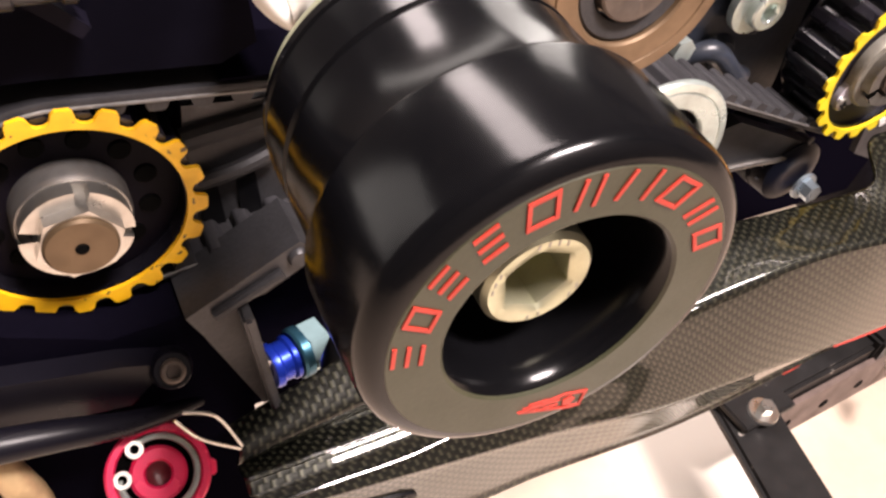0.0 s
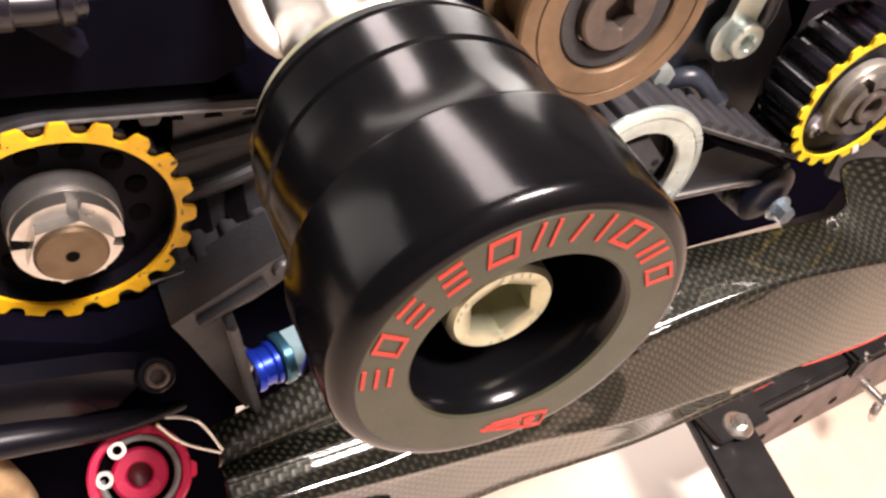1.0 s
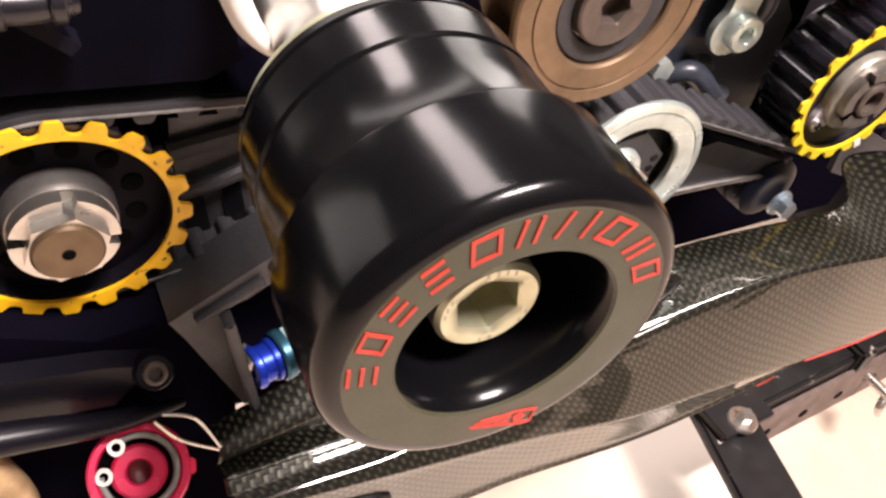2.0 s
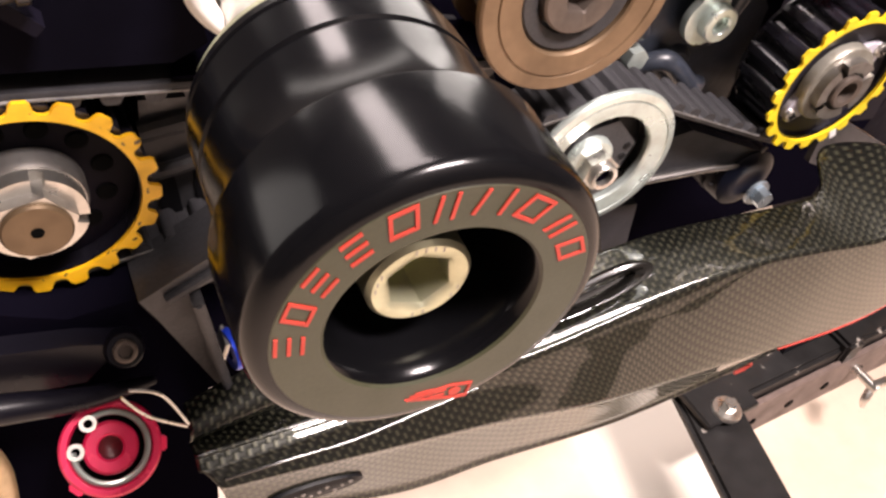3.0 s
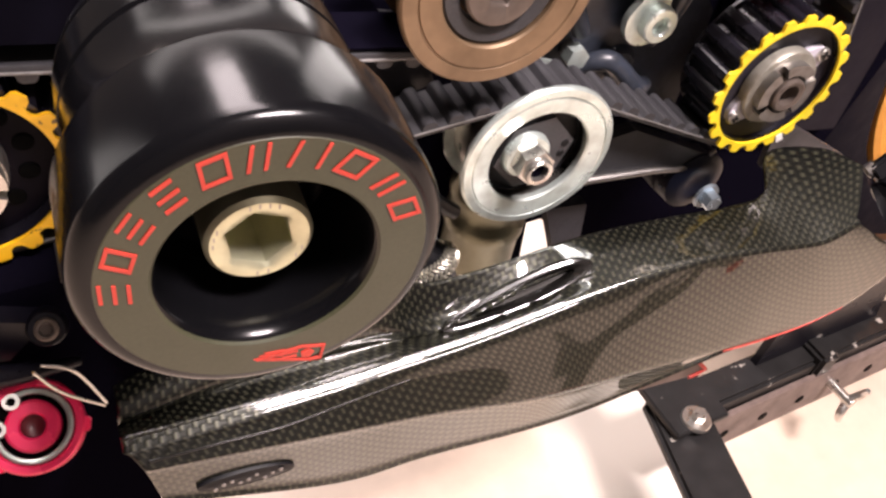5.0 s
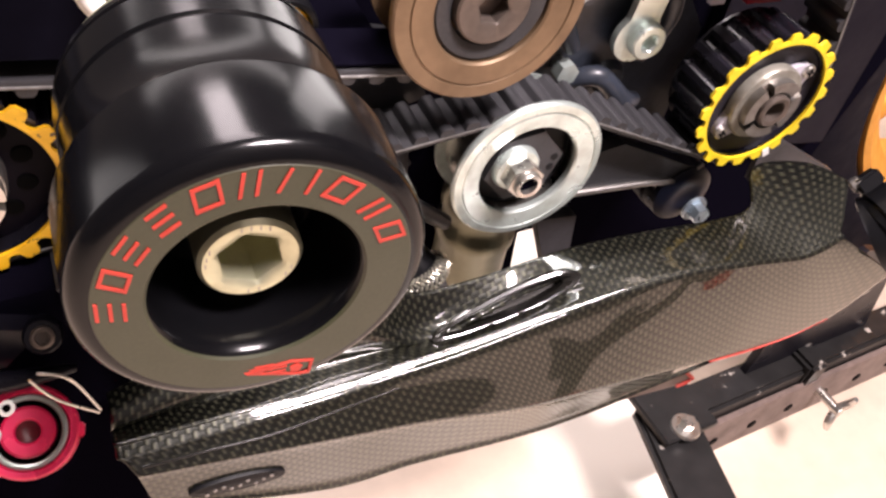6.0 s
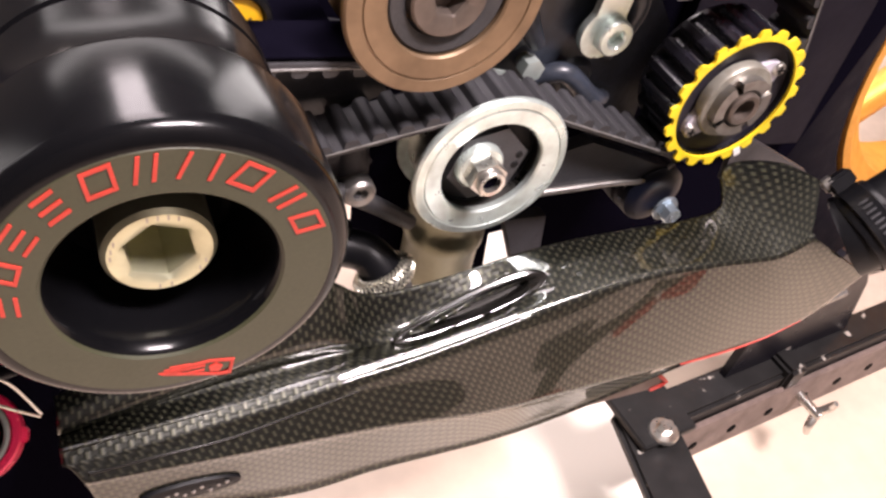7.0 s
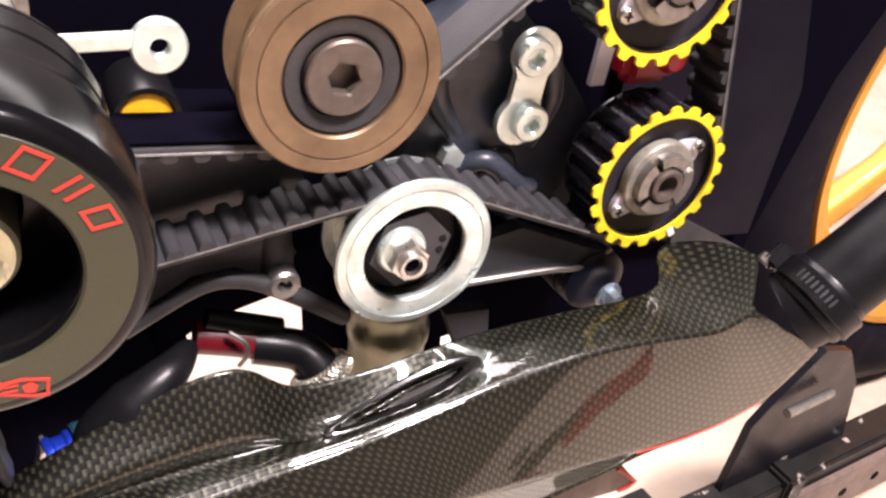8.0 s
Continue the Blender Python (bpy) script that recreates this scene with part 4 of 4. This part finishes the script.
boss = part("boss", lathe([(0.0, 0.002), (0.0022, 0.0015), (0.0026, -0.0015), (0.0046, -0.002), (0.0054, -0.001), (0.0058, 0.03)], 32), M_HUB, case, "grey threaded boss", pose(0.0805, -0.024, -0.0105))
part("arched_rib", tube([(0.030, -0.020, -0.022), (0.052, -0.022, -0.008), (0.066, -0.022, -0.007), (0.082, -0.021, -0.016), (0.106, -0.016, -0.037)], [0.0022, 0.0026, 0.003, 0.0034, 0.003], 12), M_CAST, case, "grey arched casting edge")

part("arch_web", prism([(0.022, -0.022), (0.036, -0.0165), (0.052, -0.0065), (0.066, -0.0055), (0.080, -0.0130), (0.087, -0.004), (0.080, 0.006), (0.050, 0.003), (0.018, -0.006)], -0.017, 0.018, bevel=0.003), M_WEBCAST, case, "dull grey arched casting under the belt")
part("boss_post", tube([(0.0805, -0.016, -0.0100), (0.0800, -0.013, 0.002), (0.0780, -0.010, 0.016)], [0.0056, 0.0062, 0.0072], 20), M_WEBCAST, case, "dull grey cast post over the boss")
part("black_moulding", tube([(0.0130, -0.042, -0.050), (0.018, -0.044, -0.0395), (0.028, -0.044, -0.031), (0.040, -0.040, -0.024), (0.048, -0.030, -0.024)], [0.004, 0.0080, 0.0090, 0.0062, 0.003], 24), M_PLASTIC, case, "smooth glossy black moulding above the pan")
part("dark_post", prism([(0.150, -0.048), (0.170, -0.050), (0.1755, -0.088), (0.166, -0.088)], -0.014, -0.008, bevel=0.001), M_WEBCAST, case, "dull dark post beside the pipe")
part("grey_flange", prism([(0.248, -0.012), (0.262, -0.020), (0.305, -0.044), (0.300, -0.062), (0.252, -0.040)], -0.022, -0.019, bevel=0.0006), M_WEBCAST, case, "flat grey flange under the cam pulley")
part("frame_rail", tube([(0.18, 0.03, 0.205), (0.45, 0.10, 0.225), (0.757, 0.17, 0.248)], 0.012, 16), M_CASE, case)

coolant = thing("coolant_hose", (-0.0455, 0.0985, 0.4862), "dim dark hose end with two moulded collars", "hose")
part("hose_body", tube([(-0.014, 0.0, 0.002), (0.0, 0.0, 0.0005), (0.009, 0.002, 0.0)], 0.0036, 24), M_DARK, coolant)
for dx in (-0.0042, 0.0062):
    part("collar", lathe([(0.0034, -0.0014), (0.0043, -0.0014), (0.0046, -0.0010), (0.0046, 0.0010), (0.0043, 0.0014), (0.0034, 0.0014)], 32), M_DARK, coolant, "dark raised collar", pose(dx, 0.0006, 0.0006, 0, 0, 90))
part("bracket", prism([(-0.002, -0.004), (0.007, -0.012), (0.009, -0.010), (0.002, -0.003)], 0.001, 0.007), M_SHROUD, coolant)

link = thing("link_plate", (0.171, 0.128, 0.446), "bright steel figure-eight link plate with two socket screws", "bracket")
o = []
for k in range(64):
    a = 2 * math.pi * k / 64
    sz = 1 if math.sin(a) >= 0 else -1
    f = abs(math.sin(a))
    z = sz * (0.0216 * (0.5 - 0.5 * math.cos(math.pi * min(1.0, k % 32 / 16 if k % 32 <= 16 else (32 - k % 32) / 16))))
    near = abs(abs(z) - 0.0124)
    half = math.sqrt(max(0.0, 0.0092 ** 2 - near * near)) if abs(z) > 0.0124 else max(0.0062, math.sqrt(max(0.0, 0.0092 ** 2 - near * near)))
    o.append((half if math.cos(a) >= 0 else -half, z))
part("plate", prism(o, 0, 0.003, bevel=0.0006), M_ZINC, link, m=pose(0, 0, 0, 0, 6, 0))
for dx, dz in ((-0.0015, 0.0128), (0.0015, -0.0120)):
    part("screw", socket_cap(0.0068, 0.004, 0.0060, 0.0032, 0.0006), M_ZINC, link, "bright socket screw", pose(dx, -0.004, dz, 0, 12, 0))

hexb = thing("hex_bolt", (0.145, 0.132, 0.4215), "small bright hexagon bolt beside the belt", "bolt")
part("head", prism(hexagon(0.0076, 0.2), -0.004, 0.001, bevel=0.0006), M_ZINC, hexb)
part("shank", lathe([(0.003, 0.001), (0.003, 0.02)], 16), M_STEEL, hexb)

bush = thing("rubber_mount", (0.2165, 0.110, 0.3585), "black rubber bush with a bright zinc bolt", "rubber mount")
part("bush", lathe([(0, -0.0005), (0.0050, -0.0005), (0.0060, -0.001), (0.0105, -0.001), (0.0138, 0.001), (0.0142, 0.008), (0.0115, 0.009), (0.0146, 0.010), (0.0146, 0.03), (0, 0.03)], 48), M_NAVY, bush, "", pose(-0.005, 0.004, 0.005))
part("bolt", prism(hexagon(0.0070, 0.1), -0.0055, 0.001, bevel=0.0008), M_BZINC, bush, "bluish zinc hexagon head")
part("washer", lathe([(0.002, -0.0005), (0.0058, -0.0005), (0.0060, 0.0006), (0.002, 0.001)], 32), M_BZINC, bush)

for a in (115, 140, 165, 190):
    part("notch", box(0.0012, 0.0014, 0.0022, at=(0, 0.004, 0)), M_CAST, bush, "", pose(-0.005 + 0.0141 * math.cos(radians(a)), 0.004, 0.005 + 0.0141 * math.sin(radians(a)), 0, 90 - a, 0), smooth=0)
lever = thing("lever_arm", (0.18, 0.1157, 0.376), "grey cast lever arm with a bright bent lower edge", "lever")
part("web", prism([(-0.060, 0.0), (-0.018, -0.0005), (0.008, -0.0018), (0.0197, -0.0034), (0.0285, -0.0028), (0.034, 0.0012), (0.029, 0.0026), (0.012, 0.0105), (-0.009, 0.0200), (-0.030, 0.016)], 0.0, 0.006, bevel=0.0008), M_CAST, lever)
# brighter steel rib along the web's lower edge
part("edge_rib", tube([(-0.056, 0.0, 0.0), (-0.018, -0.0006, -0.0008), (0.008, -0.0006, -0.0021), (0.0197, -0.0006, -0.0037), (0.0285, -0.0006, -0.0030), (0.0362, 0.0, 0.0024)], [0.0016, 0.0015, 0.0014, 0.0012, 0.0011, 0.0008], 10), M_HUB, lever, "bright rib along the lower edge")

pipe = thing("exhaust_pipe", (0.1350, 0.1455, 0.34), "heat-tinted brown metal exhaust pipe with ring beads", "exhaust pipe")
part("pipe", lathe([(0.016, -0.06), (0.016, -0.01), (0.0172, -0.008), (0.0172, -0.002), (0.0160, 0.0), (0.0160, 0.006), (0.0170, 0.008), (0.0170, 0.012), (0.015, 0.018), (0.015, 0.05), (0, 0.05)], 48), M_PIPE, pipe, m=pose(0, 0, 0, 90, 0, 0))
redhose = thing("red_hose", (0.078, 0.130, 0.353), "dark red rubber hose with a black sleeve under the engine", "hose")
part("hose_body", tube([(-0.024, 0.004, 0.006), (-0.010, 0.002, 0.003), (0.0, 0.0, 0.0003), (0.006, -0.0015, -0.0015)], [0.0062, 0.0066, 0.0068, 0.0068], 20), M_DRED, redhose)
part("sleeve", tube([(-0.020, 0.002, 0.015), (-0.008, 0.001, 0.0105), (0.006, 0.0, 0.0055)], [0.0036, 0.0042, 0.0040], 20), M_RUBBER, redhose, "black rubber sleeve")
part("clip_edge", tube([(-0.014, -0.005, 0.0125), (-0.009, -0.0075, 0.0085), (-0.0085, -0.008, 0.003), (-0.011, -0.007, -0.002)], 0.0009, 8), M_HUB, redhose, "thin bright clip edge")


braid = thing("braided_line", (0.0962, 0.118, 0.3430), "braided steel flexible joint on a glossy black elbow", "hose")
lean = Vector((0, 1, 0)).rotation_difference(Vector((-0.0058, 0.0060, 0.0110))).to_matrix().to_4x4()
weave = bmesh.new()
for k in range(34):
    for row_no in range(5):
        a = 360 * (k + 0.5 * (row_no % 2)) / 34
        c = -72 + 36 * row_no
        rr, yy = 0.0086 + 0.0036 * math.cos(radians(c)), 0.0036 * math.sin(radians(c))
        b2 = bmesh.new()
        bmesh.ops.create_icosphere(b2, subdivisions=1, radius=1.0)
        turned = pose(0, 0, 0, 0, a, 0) @ pose(rr, yy, 0, 0, 0, c) @ pose(0, 0, 0, 38 if row_no % 2 else -38, 0, 0)
        bmesh.ops.transform(b2, verts=b2.verts, matrix=turned @ Matrix.Diagonal((0.0007, 0.0018, 0.0007, 1)))
        me = bpy.data.meshes.new("tmp")
        b2.to_mesh(me)
        b2.free()
        weave.from_mesh(me)
        bpy.data.meshes.remove(me)
strands = part("braiding", weave, M_BRAID, braid, "woven bright steel strands", lean)
tagged(strands, kind="stuff")
part("core", lathe([(0.0060, -0.020), (0.0085, -0.0030), (0.0105, -0.0022), (0.0116, 0.0), (0.0105, 0.0022), (0.0085, 0.0032)], 48), M_CAST, braid, "", lean)
part("sleeve", tube([(0.001, 0.0, -0.002), (-0.002, 0.0040, 0.0035), (-0.0065, 0.0078, 0.0068), (-0.0165, 0.0105, 0.0095), (-0.0220, 0.0120, 0.0105)], [0.0088, 0.0080, 0.0076, 0.0074, 0.0074], 32), M_PLASTIC, braid, "glossy black elbow sleeve")


cap = thing("filler_cap", (-0.043, 0.076, 0.3615), "red anodised cap with a steel circlip", "cap")
tilt = pose(0, 0, 0, -57, 0, -2)
part("rim", lathe([(0.0106, 0.006), (0.0106, 0.0008), (0.0111, 0.0), (0.0126, 0.0), (0.0132, 0.0008), (0.0132, 0.012)], 64), M_REDA, cap, "bright red rim", tilt)
for a in (100, -10, 220):
    part("lug", box(0.0042, 0.008, 0.0022, 0.0005, at=(0, 0.005, 0.0134)), M_REDA, cap, "", tilt @ pose(0, 0, 0, 0, 90 - a, 0))
part("groove", lathe([(0.0066, 0.0040), (0.0106, 0.0040)], 48), M_VOID, cap, "black groove", tilt)
arc = [(0.0096 * math.cos(radians(a)), 0.0012, 0.0096 * math.sin(radians(a))) for a in range(174, 482, 14)]
part("circlip", tube(arc, 0.0009, 8, 2), M_ZINC, cap, "bright wire circlip", tilt)
for a in (120, 174):
    part("circlip_ear", lathe([(0.0012, 0.0020), (0.0012, 0.0003), (0.0023, 0.0003), (0.0025, 0.0008), (0.0025, 0.0018)], 20), M_STEEL, cap, "", tilt @ pose(0.0088 * math.cos(radians(a)), 0, 0.0088 * math.sin(radians(a))))
part("core", lathe([(0.0030, 0.0030), (0.0032, 0.0008), (0.0038, 0.0002), (0.0064, 0.0002), (0.0072, 0.0010), (0.0074, 0.004)], 48), M_REDA, cap, "pinkish red centre ring", tilt)
part("centre_dimple", lathe([(0, 0.0018), (0.0020, 0.0014), (0.0030, 0.0008), (0.0032, 0.002)], 32), M_DRED, cap, "dark red dimple", tilt)

fit = thing("banjo_fitting", (0.0031, 0.125, 0.3249), "blue and teal anodised hose fitting with a pale nut", "fitting")
turn = pose(0, 0, 0, 0, 14, -78) @ Matrix.Scale(1.21, 4)
part("collar", lathe([(0.003, -0.002), (0.0062, -0.002), (0.0066, -0.001), (0.0066, 0.0), (0.0058, 0.0008), (0.0058, 0.0035), (0.0066, 0.0042), (0.0066, 0.0055), (0.003, 0.006)], 32), M_BLUE, fit, "bright blue anodised collar", turn)
part("ring", lathe([(0.003, 0.0061), (0.0072, 0.0061), (0.0078, 0.0068), (0.0078, 0.0092), (0.003, 0.0095)], 32), M_TEAL, fit, "", turn)
part("nut", prism(hexagon(0.0135, 0.3), 0.0096, 0.0155, bevel=0.0006), M_PALE, fit, "pale teal hexagon nut", turn)
part("plate", box(0.0012, 0.008, 0.012, 0.0004), M_STEEL, fit, "pale steel edge plate", pose(-0.0042, 0.002, -0.001, 0, 14, 0) @ Matrix.Scale(1.21, 4))

# two thin bright strands in a loop next to the cap
wire = thing("thin_strands", (-0.03, 0.066, 0.388), "two thin bright strands looped beside the cap", "wire")
part("strand", tube([(-0.008, 0.0, 0.009), (-0.003, -0.001, 0.0), (0.006, 0.0, -0.011)], 0.0004, 10), M_STEEL, wire)
part("strand", tube([(-0.006, 0.0, 0.011), (0.001, -0.001, 0.007), (0.0065, 0.0, -0.010)], 0.0004, 10), M_STEEL, wire)

flag = thing("cable_lug", (0.046, 0.115, 0.474), "pale metal cable lug with a round eye", "lug")
part("eye", lathe([(0.0025, 0.003), (0.0025, 0.0), (0.003, -0.0005), (0.0068, -0.0005), (0.0074, 0.0002), (0.0074, 0.003)], 32), M_ZINC, flag)
part("tab", box(0.024, 0.003, 0.0045, 0.0008, at=(-0.014, 0.0012, 0.002)), M_ZINC, flag)
plug = thing("inspection_plug", (0.0445, 0.136, 0.4445), "orange plug sunk in a black round port", "plug")
part("port", lathe([(0.0078, 0.004), (0.0078, -0.001), (0.0084, -0.002), (0.0098, -0.002), (0.0104, -0.001), (0.0104, 0.02)], 40), M_PLASTIC, plug)
part("disc", lathe([(0, -0.0008), (0.0074, -0.0008), (0.0077, -0.0004), (0.0077, 0.006)], 40), M_YELLOW, plug, "flat orange disc")

redbox = thing("red_sensor", (0.219, 0.128, 0.455), "dark red moulded sensor between the cam pulleys", "sensor")
part("body", box(0.024, 0.014, 0.018, 0.004), M_SENSOR, redbox)
part("lens", lathe([(0, -0.004), (0.004, -0.0035), (0.006, -0.001), (0.006, 0.004)], 24), M_SENSOR, redbox, m=pose(0.006, -0.007, 0.002))

tab = thing("metal_tab", (0.1997, 0.127, 0.4575), "pale grey metal tab beside the red sensor", "bracket")
part("blade", prism([(-0.0035, -0.012), (0.0025, -0.012), (0.0040, 0.006), (0.0030, 0.016), (-0.0025, 0.016)], 0.0, 0.0025, bevel=0.0005), M_LILAC, tab)

goldb = thing("metal_bracket", (-0.0765, 0.086, 0.358), "worn beige metal bracket below the lower cover", "bracket")
part("arm", tube([(-0.004, 0.004, 0.020), (0.001, 0.0, 0.006), (0.003, 0.0, -0.010), (0.000, 0.002, -0.04)], [0.003, 0.0045, 0.005, 0.005], 16), M_BEIGE, goldb)
guide = thing("cable_guide", (-0.0145, 0.075, 0.493), "curved white plastic cable guide beside the slider's spacer", "cable guide")
part("arc", tube([(-0.002, 0.006, 0.024), (0.000, 0.003, 0.010), (0.003, 0.0, 0.000), (0.007, -0.002, -0.005)], [0.0030, 0.0028, 0.0024, 0.0014], 16, flat=1.6), M_WHITE, guide)

# ---- front wheel ----
wheel = thing("front_wheel", (0.757, 0.31, 0.32), "front wheel with a gold rim and a black tyre", "wheel")
part("tyre", lathe([(0.223, -0.045), (0.232, -0.055), (0.262, -0.060), (0.290, -0.050), (0.312, -0.025), (0.319, 0.0), (0.312, 0.025), (0.285, 0.050), (0.262, 0.060), (0.232, 0.055), (0.223, 0.045)], 128), M_TYRE, wheel)
part("rim", lathe([(0.190, -0.03), (0.207, -0.044), (0.214, -0.05), (0.221, -0.05), (0.223, -0.044), (0.214, -0.03), (0.212, 0.0), (0.214, 0.03), (0.223, 0.044), (0.221, 0.05), (0.207, 0.044), (0.190, 0.03), (0.190, -0.03)], 128), M_GOLD, wheel, "gold anodised rim")
part("hub", lathe([(0, -0.05), (0.03, -0.05), (0.034, -0.04), (0.034, 0.04), (0.03, 0.05), (0, 0.05)], 48), M_GOLD, wheel)
for k in range(5):
    a = radians(180 + 38 + 72 * k)
    part("spoke", tube([(0.03 * math.cos(a), 0, 0.03 * math.sin(a)), (0.11 * math.cos(a), -0.004, 0.11 * math.sin(a)), (0.196 * math.cos(a), 0, 0.196 * math.sin(a))], [0.018, 0.013, 0.017], 12), M_GOLD, wheel)

# ---- paddock stand ----
stand = thing("paddock_stand", (0.345, 0.126, 0.0), "black powder-coated steel paddock stand with bolted arms", "stand")
stand.rotation_euler = (0, 0, radians(4.5))
part("arm", box(0.487, 0.027, 0.045, 0.003, at=(0.2465, 0.0225, 0.078)), M_STAND, stand)
part("front_rail", box(0.489, 0.004, 0.05, 0.001, at=(0.2505, 0.006, 0.062)), M_RUST, stand, "scuffed brown front face with bolt holes")
part("leg", box(0.046, 0.17, 0.010, 0.003, at=(0.0, -0.055, 0.0945)), M_STAND, stand, m=pose(-0.011, 0, 0, 0, 0, -15))
part("strut", box(0.16, 0.036, 0.014, 0.003, at=(0.105, -0.008, 0.082)), M_STAND, stand, m=pose(-0.012, -0.062, 0, 0, 0, -43))
part("end_plate", box(0.048, 0.052, 0.006, 0.001, at=(-0.003, 0.024, 0.1040)), M_STAND, stand)
part("bolt_washer", lathe([(0.003, -0.002), (0.0100, -0.002), (0.0106, -0.001), (0.0106, 0.001)], 40), M_STEEL, stand, "", pose(-0.006, 0.004, 0.1068, -90, 0, 0))
part("bolt", prism(hexagon(0.0088, 0.3), -0.009, -0.001, bevel=0.0010), M_STEEL, stand, "bright hexagon bolt", pose(-0.006, 0.004, 0.1068, -84, 0, 10))
part("clamp_strap", box(0.020, 0.036, 0.050, 0.003, at=(0.135, 0.0225, 0.082)), M_STAND, stand)
wing = part("wing_bolt", lathe([(0, -0.03), (0.004, -0.03), (0.004, 0.012), (0, 0.012)], 20), M_STEEL, stand, "bright wing bolt", pose(0.157, 0.010, 0.066))
part("wing", tube([(0, -0.026, 0.002), (0.006, -0.029, 0.009), (0.006, -0.031, 0.017)], [0.0035, 0.0035, 0.0022], 10), M_STEEL, wing)
part("wing", tube([(0, -0.026, -0.002), (-0.006, -0.029, -0.009), (-0.006, -0.031, -0.017)], [0.0035, 0.0035, 0.0022], 10), M_STEEL, wing)
for k in range(8):
    part("bolt_hole", lathe([(0, 0), (0.004, 0), (0.0045, 0.0008)], 16), M_VOID, stand, "", pose(0.045 + 0.041 * k, 0.0032, 0.058))
part("side_plate", prism([(0.075, 0.10), (0.079, 0.164), (0.096, 0.184), (0.129, 0.216), (0.160, 0.206), (0.190, 0.165), (0.212, 0.10)], 0.0255, 0.0315, bevel=0.002), M_PANEL, stand, "curved black side plate")
part("grip_bar", tube([(0.100, 0.018, 0.176), (0.144, 0.018, 0.179)], 0.0035, 10), M_HUB, stand, "pale worn metal bar")
part("strap_pin", lathe([(0, -0.004), (0.005, -0.003), (0.006, 0.0), (0.006, 0.006)], 20), M_STEEL, stand, "", pose(0.140, 0.030, 0.107, -60, 0, 0))

# ---- unseen red block in front of the machine, added for the pan's reflection ----
axle = thing("reflected_red_block", (0.465, -0.55, 0.0), "small red block with a black post, added for its reflection", "axle stand")
part("foot", prism([(-0.034, 0.0), (0.034, 0.0), (0.030, 0.045), (0.018, 0.058), (-0.018, 0.058), (-0.030, 0.045)], -0.03, 0.03, bevel=0.004), M_REDP, axle, "red enamelled foot")
part("post", tube([(0.0, 0.0, 0.055), (-0.004, 0.0, 0.13)], 0.016, 16), M_STAND, axle, "black post")
part("saddle", prism([(-0.032, 0.0), (0.032, 0.0), (0.036, 0.022), (0.022, 0.022), (0.014, 0.008), (-0.014, 0.008), (-0.022, 0.022), (-0.036, 0.022)], -0.018, 0.018, bevel=0.002), M_STAND, axle, "black forked saddle", pose(-0.004, 0, 0.13))
